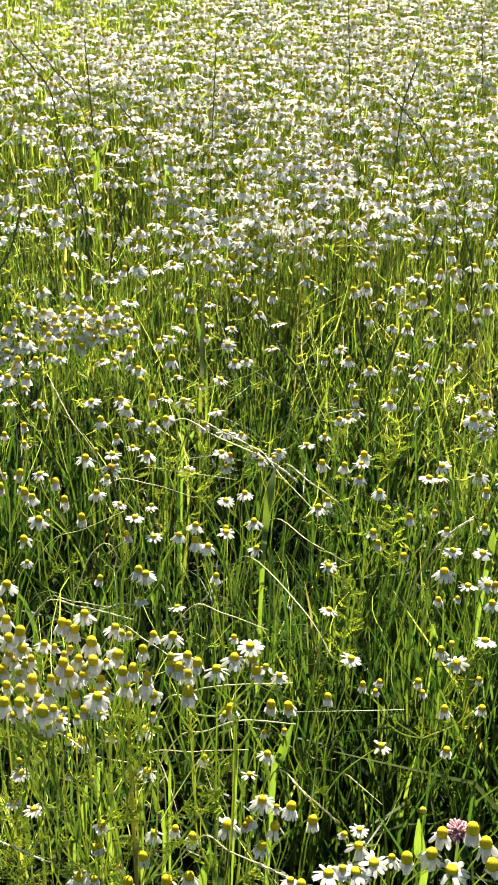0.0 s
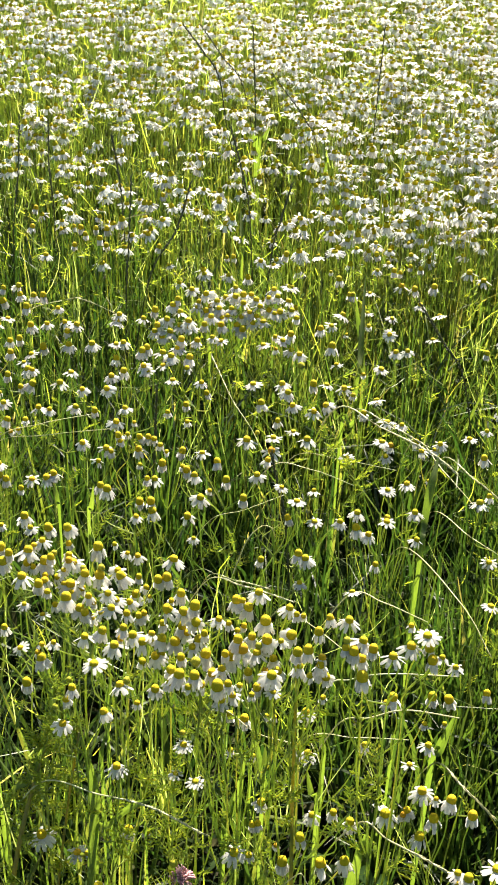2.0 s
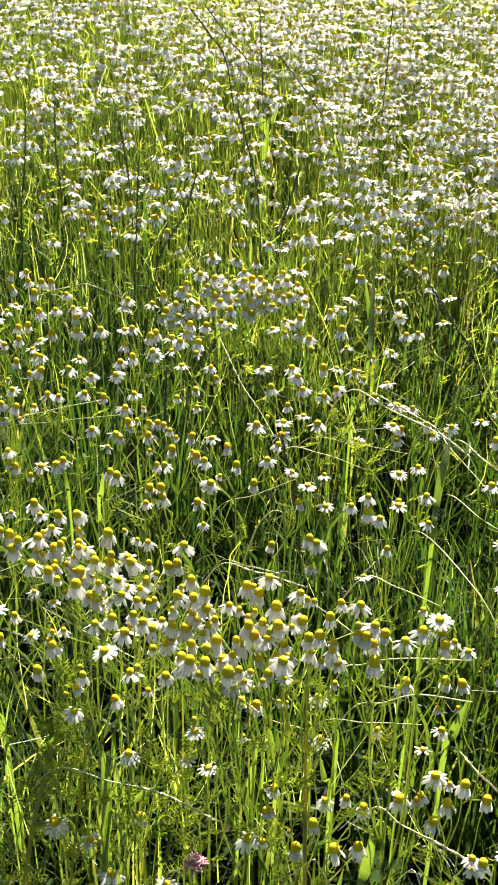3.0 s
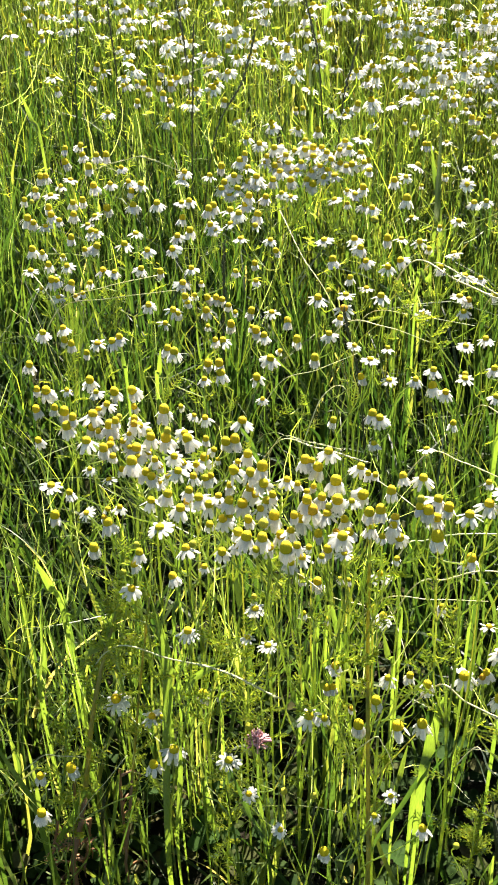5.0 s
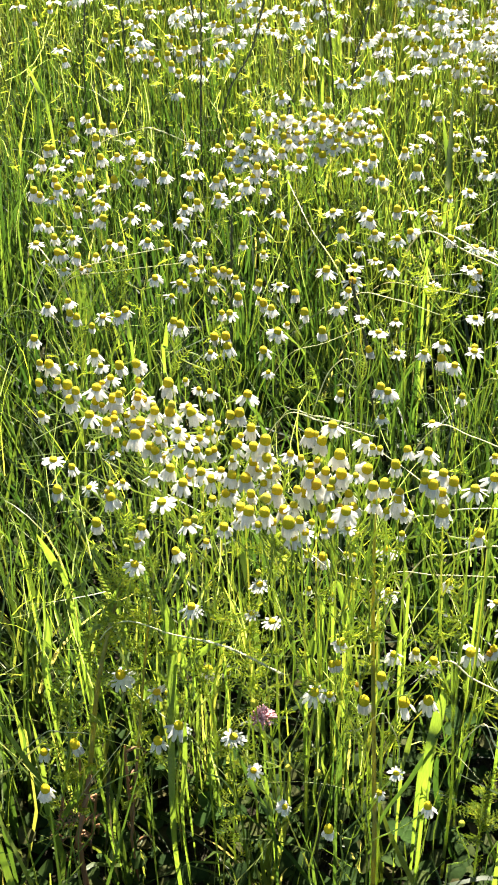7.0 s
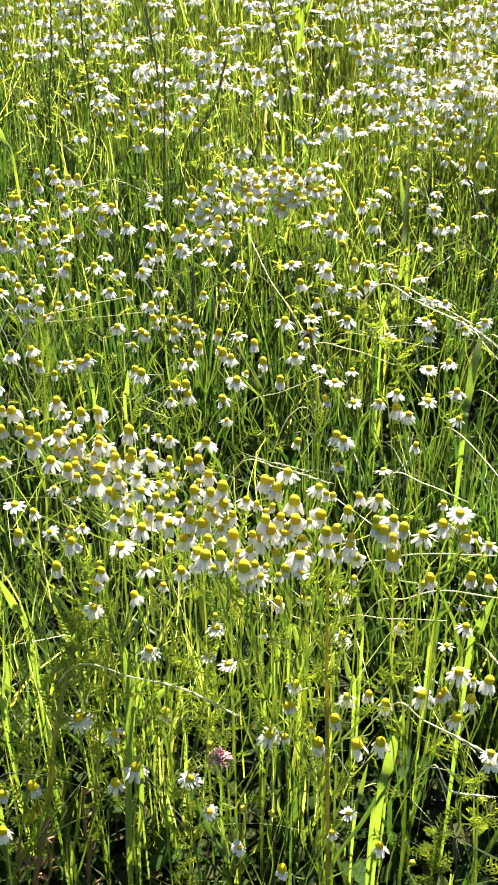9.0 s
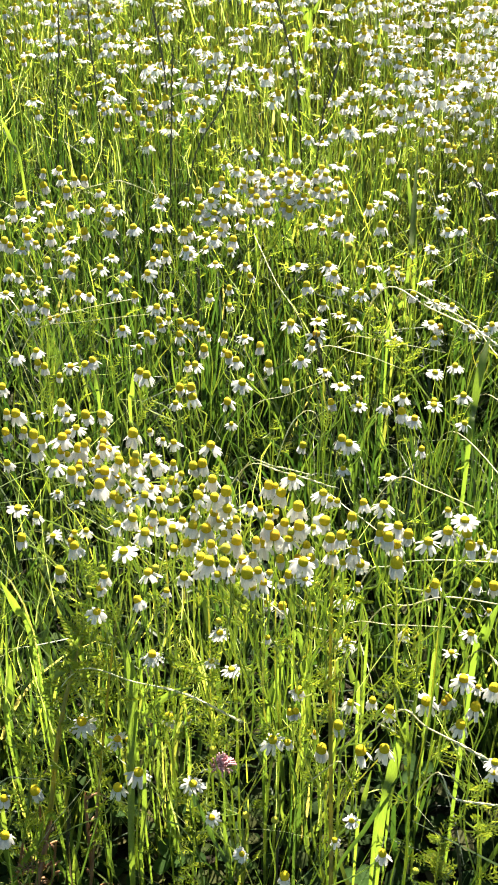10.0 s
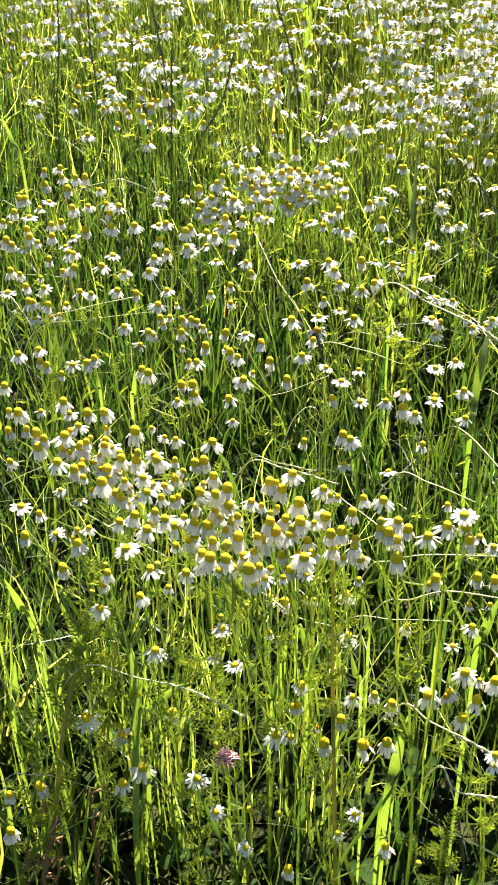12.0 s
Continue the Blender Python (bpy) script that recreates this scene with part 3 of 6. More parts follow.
def chamomile(bx, by, near, heads):
    """One chamomile plant: a branching stem with feathery leaves and a flower head on every branch."""
    r = draw
    base = Vector((bx, by, float(ground_height(bx, by))))
    if len(heads) > 9:
        label = "tall many-headed chamomile plant with drooping white petals, yellow cones"
    elif max(h[2] for h in heads) < 0.37:
        label = "low chamomile plant in the shade with small white and yellow heads"
    else:
        label = "chamomile plant with white drooping petals and yellow domed centres"
    plant = tagged(new("chamomile_plant"), label, "flower", "chamomile plants")
    plant.matrix_world = Matrix.Translation(base)
    low = min(h[2] for h in heads)
    many = len(heads) > 9
    middle = Vector((sum(h[0] for h in heads), sum(h[1] for h in heads), 0)) / len(heads) - Vector((bx, by, 0))
    fork = middle * 0.6 + Vector((r.uniform(-0.03, 0.03), r.uniform(-0.03, 0.03), low * r.uniform(0.62, 0.78)))
    stem, leaves = Shape(), Shape()
    knee = fork * 0.5 - middle * 0.15 + Vector((r.uniform(-0.012, 0.012), r.uniform(-0.012, 0.012), 0))
    trunk = smooth_line([(0, 0, -0.01), knee, fork], 4)
    tube(stem, trunk, 0.0019 if many else 0.0012, 0.0011 if many else 0.0008, 6)
    hubs = []
    ordered = sorted(heads, key=lambda h: math.atan2(h[1] - by - fork.y, h[0] - bx - fork.x))
    at = 0
    while at < len(heads):
        size = r.choice((2, 3, 4, 5))
        bunch = ordered[at:at + size]
        at += size
        centre = Vector((sum(h[0] for h in bunch), sum(h[1] for h in bunch), 0)) / len(bunch) - Vector((bx, by, 0))
        start = trunk[r.choice((-1, -1, -2, -3, -4))]
        hub = Vector((start.x, start.y, 0)).lerp(centre, r.uniform(0.25, 0.65) if near else r.uniform(0.5, 0.85))
        hub.z = max(min(h[2] for h in bunch) - base.z - (r.uniform(0.06, 0.14) if near else r.uniform(0.05, 0.11)), start.z + 0.02)
        bend = start.lerp(hub, 0.55) + (centre - Vector((start.x, start.y, 0))) * 0.18 - Vector((0, 0, 0.012))
        limb = smooth_line([start, bend, hub], 4)
        tube(stem, limb, 0.0009, 0.0007, 5)
        for k in (1, 3, 5, 7):
            if r.random() < (0.12 if near else 0.25):
                away = r.uniform(0, 2 * math.pi)
                feather(leaves, limb[k], (math.cos(away), math.sin(away), r.uniform(0.2, 0.9)), r.uniform(0.014, 0.026), r)
        hubs.append((hub, bunch))
    for hub, bunch in hubs:
        for x, y, z, kind, *given in bunch:
            tip = Vector((x, y, z - 0.0034)) - base
            size = given[0] if given else SIZE[kind] * r.choice((r.uniform(0.70, 0.9), r.uniform(0.86, 1.06)))
            pose_here = head_pose(*tip, r, size)
            neck = tip + pose_here.to_3x3() @ Vector((0, 0, -0.0028))
            rise = max(neck.z - hub.z, 0.01)
            below = neck - Vector((r.uniform(-0.004, 0.004), r.uniform(-0.004, 0.004), min(rise * 0.5, r.uniform(0.012, 0.035))))
            if near:
                below += Vector((hub.x - below.x, hub.y - below.y, 0)) * r.uniform(0.12, 0.38)
            mid = hub.lerp(below, 0.5) + (below - hub) * 0.1 + Vector((r.uniform(-0.014, 0.014), r.uniform(-0.010, 0.010), r.uniform(-0.014, 0.002)))
            branch = smooth_line([hub, mid, below, neck], 4)
            tube(stem, branch, 0.0007, 0.0006, 5)
            head = part("flower_head", BUTTONS[kind], plant, pose_here)
            if r.random() < 0.08:
                away = r.uniform(0, 2 * math.pi)
                feather(leaves, branch[4], (math.cos(away), math.sin(away), r.uniform(0.3, 1.0)), r.uniform(0.015, 0.03), r)
            if kind == "b":
                continue
            if near:
                for a in petal_places(kind, r):
                    m = Matrix.Rotation(a, 4, "Z") @ Matrix.Translation((RADIUS * 0.93, 0, -0.0002)) @ Matrix.Rotation(r.uniform(-0.3, 0.3), 4, "X") @ Matrix.Rotation(radians(r.gauss(0, 6)), 4, "Y")
                    part("petal", r.choice(PETALS[kind]), head, m)
            else:
                part("ray_petals", r.choice(SKIRTS[kind]), head, Matrix.Rotation(r.uniform(0, 6.28), 4, "Z"))
    for k in range(2, len(trunk)):
        for _ in range(1 if k % 2 and (many or low > 0.37) else 0):
            away = r.uniform(0, 2 * math.pi)
            feather(leaves, trunk[k], (math.cos(away), math.sin(away), r.uniform(0.1, 0.8)), r.uniform(0.016, 0.030), r)
    part("stem", stem.mesh("stem", [M_STEM]), plant)
    part("foliage", leaves.mesh("foliage", [M_FEATHER], False), plant)


chamomile(0.216, 0.677, True, [(0.209, 0.578, 0.523, "O", 0.84), (0.246, 0.580, 0.527, "c", 0.94), (0.222, 0.580, 0.528, "O", 0.80), (0.190, 0.581, 0.521, "O", 0.84), (0.200, 0.581, 0.524, "o", 0.59), (0.236, 0.583, 0.527, "o", 0.60), (0.282, 0.583, 0.508, "O", 1.00), (0.164, 0.585, 0.503, "o", 0.50), (0.172, 0.586, 0.506, "m", 0.77), (0.165, 0.590, 0.507, "o", 0.57), (0.214, 0.594, 0.530, "o", 0.72)])
chamomile(0.040, 0.636, True, [(0.022, 0.628, 0.331, "c", 0.81), (0.100, 0.638, 0.344, "m", 0.71), (0.063, 0.649, 0.348, "m", 0.52), (0.077, 0.664, 0.353, "O", 0.53), (0.015, 0.666, 0.352, "b", 0.62), (-0.012, 0.667, 0.309, "o", 0.54)])
chamomile(0.288, 0.700, True, [(0.310, 0.578, 0.514, "c", 1.05), (0.308, 0.589, 0.523, "m", 1.00), (0.269, 0.593, 0.515, "m", 0.96), (0.300, 0.598, 0.528, "c", 1.05), (0.205, 0.602, 0.535, "y", 0.50), (0.279, 0.603, 0.523, "m", 0.92), (0.217, 0.605, 0.535, "O", 0.50), (0.269, 0.620, 0.530, "b", 0.61)])
chamomile(0.116, 0.631, True, [(0.125, 0.626, 0.338, "b", 0.57)])
chamomile(0.088, 0.788, True, [(0.022, 0.694, 0.583, "y", 0.50), (0.013, 0.699, 0.588, "y", 0.50), (0.039, 0.706, 0.575, "O", 0.50), (0.038, 0.714, 0.584, "o", 0.84), (0.067, 0.715, 0.582, "y", 0.59), (0.075, 0.715, 0.592, "m", 0.71), (0.106, 0.718, 0.613, "o", 0.74), (0.076, 0.718, 0.597, "y", 0.67), (0.094, 0.718, 0.613, "b", 0.62), (0.066, 0.722, 0.600, "c", 0.83), (0.058, 0.726, 0.595, "c", 0.80), (0.074, 0.729, 0.612, "c", 0.75), (0.033, 0.726, 0.570, "m", 0.76), (0.046, 0.741, 0.564, "c", 0.68), (0.028, 0.722, 0.565, "c", 0.74), (0.076, 0.728, 0.576, "m", 0.78), (0.060, 0.730, 0.578, "m", 0.75), (0.081, 0.723, 0.574, "m", 0.73), (0.022, 0.740, 0.564, "c", 0.71)])
chamomile(-0.034, 0.789, True, [(-0.008, 0.691, 0.327, "b", 0.64), (-0.038, 0.724, 0.284, "o", 0.62), (0.029, 0.756, 0.342, "y", 0.66), (0.016, 0.758, 0.343, "o", 0.91), (-0.056, 0.765, 0.279, "O", 0.85), (-0.037, 0.789, 0.295, "b", 0.85)])
chamomile(0.009, 0.824, True, [(-0.003, 0.707, 0.579, "c", 1.00), (0.005, 0.708, 0.581, "m", 0.63), (-0.025, 0.715, 0.573, "y", 0.59), (-0.050, 0.721, 0.566, "m", 0.72), (-0.020, 0.722, 0.577, "m", 0.85), (-0.032, 0.726, 0.575, "m", 0.89), (-0.020, 0.732, 0.582, "b", 0.85), (0.081, 0.732, 0.545, "y", 0.52), (0.083, 0.736, 0.620, "m", 0.63), (-0.038, 0.738, 0.570, "y", 0.82), (0.035, 0.738, 0.568, "y", 0.56), (0.004, 0.742, 0.581, "c", 0.64), (-0.030, 0.753, 0.569, "c", 0.70), (-0.006, 0.739, 0.565, "m", 0.78), (-0.015, 0.730, 0.561, "m", 0.66), (0.001, 0.739, 0.569, "o", 0.68), (0.043, 0.757, 0.563, "m", 0.69), (0.009, 0.716, 0.563, "o", 0.62), (0.000, 0.714, 0.560, "m", 0.71)])
chamomile(0.149, 0.809, True, [(0.172, 0.693, 0.608, "o", 0.50), (0.125, 0.695, 0.617, "o", 0.73), (0.155, 0.696, 0.611, "c", 0.82), (0.162, 0.697, 0.614, "o", 0.50), (0.105, 0.701, 0.591, "c", 0.99), (0.153, 0.702, 0.618, "c", 0.78), (0.140, 0.705, 0.618, "o", 0.78), (0.152, 0.708, 0.626, "O", 0.74), (0.113, 0.711, 0.610, "c", 0.78), (0.099, 0.713, 0.606, "c", 0.83), (0.093, 0.715, 0.608, "c", 0.62), (0.141, 0.717, 0.628, "y", 0.50), (0.097, 0.734, 0.620, "o", 0.71), (0.106, 0.784, 0.609, "O", 0.53), (0.107, 0.723, 0.591, "m", 0.78)])
chamomile(0.063, 0.752, True, [(0.071, 0.740, 0.379, "c", 0.88), (0.031, 0.755, 0.380, "c", 0.64), (0.036, 0.755, 0.381, "c", 0.59), (0.053, 0.761, 0.348, "y", 0.50), (0.038, 0.761, 0.401, "m", 0.78), (0.080, 0.793, 0.426, "o", 0.74), (0.033, 0.801, 0.416, "y", 0.50), (0.073, 0.805, 0.422, "c", 0.75)])
chamomile(-0.066, 0.885, True, [(-0.064, 0.723, 0.550, "y", 0.52), (-0.077, 0.731, 0.561, "o", 0.73), (-0.072, 0.734, 0.563, "b", 0.60), (-0.100, 0.776, 0.545, "O", 0.83), (-0.046, 0.789, 0.558, "m", 0.81), (-0.061, 0.791, 0.554, "o", 0.82), (-0.062, 0.793, 0.532, "y", 0.69), (-0.077, 0.794, 0.566, "m", 0.68), (-0.069, 0.794, 0.559, "o", 0.77), (-0.055, 0.795, 0.551, "b", 0.59)])
chamomile(-0.195, 0.742, True, [(-0.220, 0.720, 0.268, "m", 0.90), (-0.222, 0.745, 0.288, "m", 0.74), (-0.195, 0.752, 0.288, "c", 0.96), (-0.123, 0.759, 0.282, "m", 0.90)])
chamomile(-0.122, 0.831, True, [(-0.086, 0.792, 0.415, "o", 0.79), (-0.095, 0.800, 0.470, "m", 0.77), (-0.123, 0.813, 0.486, "m", 0.72), (-0.133, 0.814, 0.445, "o", 0.74), (-0.096, 0.815, 0.546, "m", 0.79), (-0.140, 0.823, 0.456, "b", 0.59), (-0.130, 0.828, 0.460, "y", 0.74), (-0.128, 0.839, 0.473, "b", 0.55), (-0.112, 0.917, 0.479, "m", 0.62)])
chamomile(0.014, 0.852, True, [(-0.011, 0.756, 0.569, "m", 0.92), (0.015, 0.776, 0.577, "y", 0.53), (0.020, 0.778, 0.580, "c", 0.50), (0.008, 0.779, 0.582, "m", 0.50), (0.056, 0.780, 0.596, "o", 0.70), (0.000, 0.782, 0.584, "o", 0.62), (-0.035, 0.788, 0.556, "m", 0.90), (-0.016, 0.790, 0.557, "o", 0.77), (-0.018, 0.795, 0.571, "m", 0.85), (-0.054, 0.795, 0.559, "o", 0.63), (0.015, 0.800, 0.588, "m", 0.85), (-0.029, 0.810, 0.554, "m", 0.78), (-0.011, 0.788, 0.564, "c", 0.63), (-0.021, 0.785, 0.553, "o", 0.66), (-0.025, 0.807, 0.550, "o", 0.69)])
chamomile(0.074, 0.898, True, [(0.047, 0.743, 0.593, "o", 0.50), (0.029, 0.747, 0.578, "o", 0.73), (0.018, 0.749, 0.580, "m", 0.95), (0.030, 0.751, 0.582, "b", 0.60), (0.014, 0.752, 0.587, "m", 0.82), (0.037, 0.753, 0.586, "m", 0.91), (0.056, 0.758, 0.587, "m", 0.91), (0.066, 0.767, 0.599, "y", 0.50), (0.061, 0.768, 0.599, "m", 0.52), (0.010, 0.770, 0.554, "m", 0.94), (0.037, 0.774, 0.587, "m", 0.96), (0.024, 0.796, 0.584, "m", 0.85), (0.020, 0.800, 0.589, "y", 0.54), (0.026, 0.769, 0.576, "m", 0.73), (0.023, 0.759, 0.564, "m", 0.64)])
chamomile(0.195, 0.751, True, [(0.171, 0.729, 0.390, "m", 0.93), (0.215, 0.732, 0.410, "c", 0.91), (0.184, 0.738, 0.401, "m", 0.93), (0.198, 0.744, 0.416, "m", 0.93), (0.186, 0.747, 0.416, "o", 0.50), (0.175, 0.754, 0.418, "o", 0.88), (0.161, 0.755, 0.389, "c", 0.60), (0.146, 0.757, 0.389, "o", 0.99), (0.165, 0.757, 0.392, "m", 0.69)])
chamomile(0.087, 0.781, True, [(0.110, 0.733, 0.357, "m", 0.95), (0.092, 0.747, 0.338, "m", 1.06), (0.114, 0.747, 0.390, "m", 0.84), (0.058, 0.750, 0.338, "c", 1.01), (0.082, 0.754, 0.392, "o", 0.69), (0.100, 0.754, 0.394, "m", 0.69)])
chamomile(-0.018, 0.844, True, [(-0.018, 0.767, 0.421, "O", 0.68), (-0.035, 0.784, 0.414, "O", 0.54), (0.013, 0.801, 0.424, "y", 0.54), (-0.028, 0.802, 0.430, "O", 0.69), (-0.029, 0.809, 0.437, "b", 0.54), (-0.007, 0.817, 0.441, "b", 0.50), (0.027, 0.842, 0.421, "m", 0.86), (0.047, 0.843, 0.424, "y", 0.51), (0.014, 0.845, 0.424, "c", 0.71)])
chamomile(0.164, 0.840, True, [(0.169, 0.785, 0.419, "O", 0.60), (0.186, 0.796, 0.430, "o", 0.70), (0.131, 0.802, 0.426, "m", 0.65), (0.209, 0.835, 0.419, "y", 0.50), (0.159, 0.836, 0.449, "m", 0.96), (0.191, 0.837, 0.417, "y", 0.57), (0.199, 0.852, 0.435, "c", 0.93)])
chamomile(-0.020, 0.909, True, [(-0.051, 0.796, 0.535, "o", 0.78), (-0.019, 0.803, 0.580, "c", 0.94), (-0.085, 0.803, 0.541, "o", 0.83), (0.033, 0.803, 0.594, "o", 0.76), (-0.028, 0.805, 0.573, "m", 0.86), (-0.040, 0.806, 0.575, "m", 0.90), (-0.038, 0.811, 0.581, "y", 0.50), (-0.080, 0.813, 0.540, "y", 0.70), (-0.030, 0.822, 0.579, "m", 0.78), (-0.074, 0.876, 0.529, "m", 0.64), (-0.077, 0.862, 0.527, "m", 0.68), (-0.066, 0.850, 0.534, "m", 0.67), (-0.062, 0.852, 0.535, "m", 0.61), (-0.045, 0.813, 0.555, "m", 0.63), (-0.046, 0.800, 0.535, "m", 0.66), (-0.039, 0.737, 0.558, "m", 0.64)])
chamomile(0.096, 0.870, True, [(0.095, 0.828, 0.442, "b", 0.50), (0.081, 0.829, 0.441, "o", 0.75), (0.057, 0.833, 0.455, "b", 0.50), (0.154, 0.834, 0.446, "o", 0.65), (0.054, 0.842, 0.423, "y", 0.51)])
chamomile(-0.128, 0.846, True, [(-0.106, 0.780, 0.277, "o", 0.97), (-0.118, 0.820, 0.276, "c", 0.55), (-0.128, 0.821, 0.277, "O", 0.79), (-0.161, 0.830, 0.291, "o", 1.05), (-0.080, 0.837, 0.287, "m", 0.94), (-0.063, 0.837, 0.285, "c", 0.72)])
chamomile(-0.157, 1.024, True, [(-0.164, 0.834, 0.474, "c", 0.89), (-0.114, 0.856, 0.507, "o", 0.74), (-0.153, 0.857, 0.482, "m", 0.90), (-0.156, 0.860, 0.487, "y", 0.55), (-0.199, 0.862, 0.488, "c", 0.86), (-0.153, 0.865, 0.492, "y", 0.55), (-0.172, 0.867, 0.487, "O", 0.60), (-0.143, 0.867, 0.492, "o", 0.55), (-0.186, 0.876, 0.502, "m", 0.65), (-0.202, 0.880, 0.508, "O", 0.77), (-0.214, 1.003, 0.503, "c", 0.71)])
chamomile(0.262, 0.922, True, [(0.219, 0.866, 0.419, "c", 0.95), (0.313, 0.868, 0.357, "O", 0.78), (0.267, 0.909, 0.386, "c", 0.80), (0.303, 0.914, 0.394, "c", 0.69), (0.300, 0.953, 0.397, "O", 0.81), (0.287, 1.005, 0.420, "O", 0.76)])
chamomile(0.373, 0.958, True, [(0.380, 0.867, 0.343, "y", 0.82), (0.420, 0.890, 0.372, "y", 0.82), (0.388, 0.907, 0.359, "m", 0.83), (0.366, 0.916, 0.376, "y", 0.64), (0.425, 0.919, 0.384, "y", 0.65), (0.319, 0.922, 0.378, "y", 0.58), (0.363, 0.924, 0.384, "y", 0.76), (0.325, 0.931, 0.382, "y", 0.64)])
chamomile(-0.088, 0.977, True, [(-0.093, 0.900, 0.504, "o", 0.76), (-0.096, 0.908, 0.515, "o", 0.71), (-0.118, 0.916, 0.486, "m", 0.83), (-0.124, 0.922, 0.486, "m", 0.88), (-0.115, 0.925, 0.498, "m", 0.67), (-0.136, 0.927, 0.494, "m", 1.09), (-0.159, 0.930, 0.474, "O", 0.58), (-0.176, 0.934, 0.483, "o", 0.50), (-0.059, 0.935, 0.489, "y", 0.50), (-0.069, 0.938, 0.510, "c", 0.62), (-0.155, 0.943, 0.490, "y", 0.69), (-0.139, 0.999, 0.492, "m", 0.76), (-0.181, 1.003, 0.479, "c", 0.78), (-0.125, 0.971, 0.472, "c", 0.68), (-0.111, 0.926, 0.490, "c", 0.62), (-0.103, 0.911, 0.490, "o", 0.62), (-0.089, 0.919, 0.498, "o", 0.70), (-0.174, 0.999, 0.478, "m", 0.61), (-0.149, 0.950, 0.469, "m", 0.62)])
chamomile(-0.072, 1.114, True, [(-0.063, 0.941, 0.496, "y", 0.63), (-0.051, 0.945, 0.501, "c", 0.89), (-0.085, 0.945, 0.505, "m", 0.99), (-0.043, 0.946, 0.502, "c", 0.94), (-0.121, 0.963, 0.495, "m", 0.90), (-0.107, 0.963, 0.493, "m", 1.06), (-0.105, 0.966, 0.500, "b", 0.74), (-0.090, 0.968, 0.496, "o", 0.74), (-0.123, 0.975, 0.493, "b", 0.70), (-0.074, 0.989, 0.450, "m", 0.94), (-0.134, 0.996, 0.485, "o", 0.82), (-0.082, 0.996, 0.496, "o", 0.50), (-0.072, 1.005, 0.486, "o", 0.66), (-0.095, 1.013, 0.495, "y", 0.55)])
chamomile(-0.139, 1.115, True, [(-0.163, 0.946, 0.496, "c", 0.90), (-0.180, 0.960, 0.495, "o", 0.96), (-0.135, 0.961, 0.485, "o", 1.02), (-0.141, 0.961, 0.486, "y", 0.64), (-0.226, 0.969, 0.491, "m", 0.70), (-0.142, 0.973, 0.493, "o", 0.54), (-0.160, 0.974, 0.480, "y", 0.81), (-0.137, 0.978, 0.500, "m", 0.75), (-0.154, 0.978, 0.504, "c", 0.75), (-0.200, 0.980, 0.498, "m", 0.97), (-0.194, 0.982, 0.506, "c", 0.81), (-0.162, 0.993, 0.488, "m", 1.09), (-0.153, 0.999, 0.494, "b", 0.66), (-0.230, 1.000, 0.504, "c", 0.82), (-0.205, 1.002, 0.499, "c", 0.99), (-0.149, 0.981, 0.479, "m", 0.64), (-0.159, 0.992, 0.483, "m", 0.64), (-0.134, 0.956, 0.480, "o", 0.70), (-0.161, 0.982, 0.480, "m", 0.63)])
chamomile(0.405, 0.986, True, [(0.411, 0.949, 0.383, "O", 0.91), (0.442, 0.958, 0.401, "O", 0.90), (0.397, 0.961, 0.390, "m", 0.84), (0.408, 0.962, 0.396, "b", 0.78)])
chamomile(-0.101, 1.077, True, [(-0.037, 1.004, 0.482, "o", 0.93), (-0.179, 1.007, 0.492, "o", 0.99), (-0.111, 1.009, 0.493, "m", 1.10), (-0.174, 1.014, 0.493, "y", 0.66), (-0.140, 1.018, 0.492, "c", 0.66), (-0.166, 1.018, 0.496, "o", 0.72), (-0.141, 1.027, 0.505, "m", 0.94), (-0.017, 1.039, 0.483, "o", 0.50), (-0.022, 1.152, 0.433, "m", 0.92)])
chamomile(0.092, 1.095, True, [(0.056, 1.098, 0.412, "c", 0.78), (0.100, 1.101, 0.379, "o", 0.67), (0.107, 1.116, 0.401, "o", 0.92), (0.099, 1.119, 0.404, "m", 0.98), (0.147, 1.149, 0.427, "o", 0.74), (0.120, 1.159, 0.421, "O", 0.75)])
chamomile(0.452, 1.055, True, [(0.477, 1.035, 0.387, "o", 0.83), (0.442, 1.049, 0.387, "y", 0.57), (0.485, 1.053, 0.398, "m", 0.77), (0.422, 1.054, 0.383, "y", 0.76), (0.477, 1.056, 0.398, "O", 0.77), (0.457, 1.061, 0.394, "O", 0.83), (0.437, 1.086, 0.396, "o", 1.03), (0.481, 1.091, 0.415, "O", 0.84), (0.450, 1.102, 0.413, "O", 0.84)])
chamomile(0.309, 1.098, True, [(0.314, 1.123, 0.389, "O", 0.75)])
chamomile(-0.202, 1.098, True, [(-0.230, 1.014, 0.517, "c", 0.66), (-0.221, 1.015, 0.515, "m", 0.94), (-0.172, 1.126, 0.436, "c", 1.03), (-0.192, 1.128, 0.436, "o", 0.67), (-0.199, 1.139, 0.443, "m", 0.98), (-0.225, 1.141, 0.431, "o", 0.56)])
chamomile(0.191, 1.135, True, [(0.183, 1.107, 0.398, "m", 0.73), (0.178, 1.138, 0.417, "o", 0.80), (0.233, 1.140, 0.408, "o", 0.75), (0.165, 1.143, 0.421, "m", 0.99), (0.200, 1.151, 0.426, "O", 0.81), (0.166, 1.153, 0.436, "o", 0.80), (0.201, 1.158, 0.426, "y", 0.75), (0.236, 1.175, 0.421, "o", 0.82), (0.207, 1.200, 0.436, "O", 0.76), (0.230, 1.207, 0.439, "o", 0.77)])
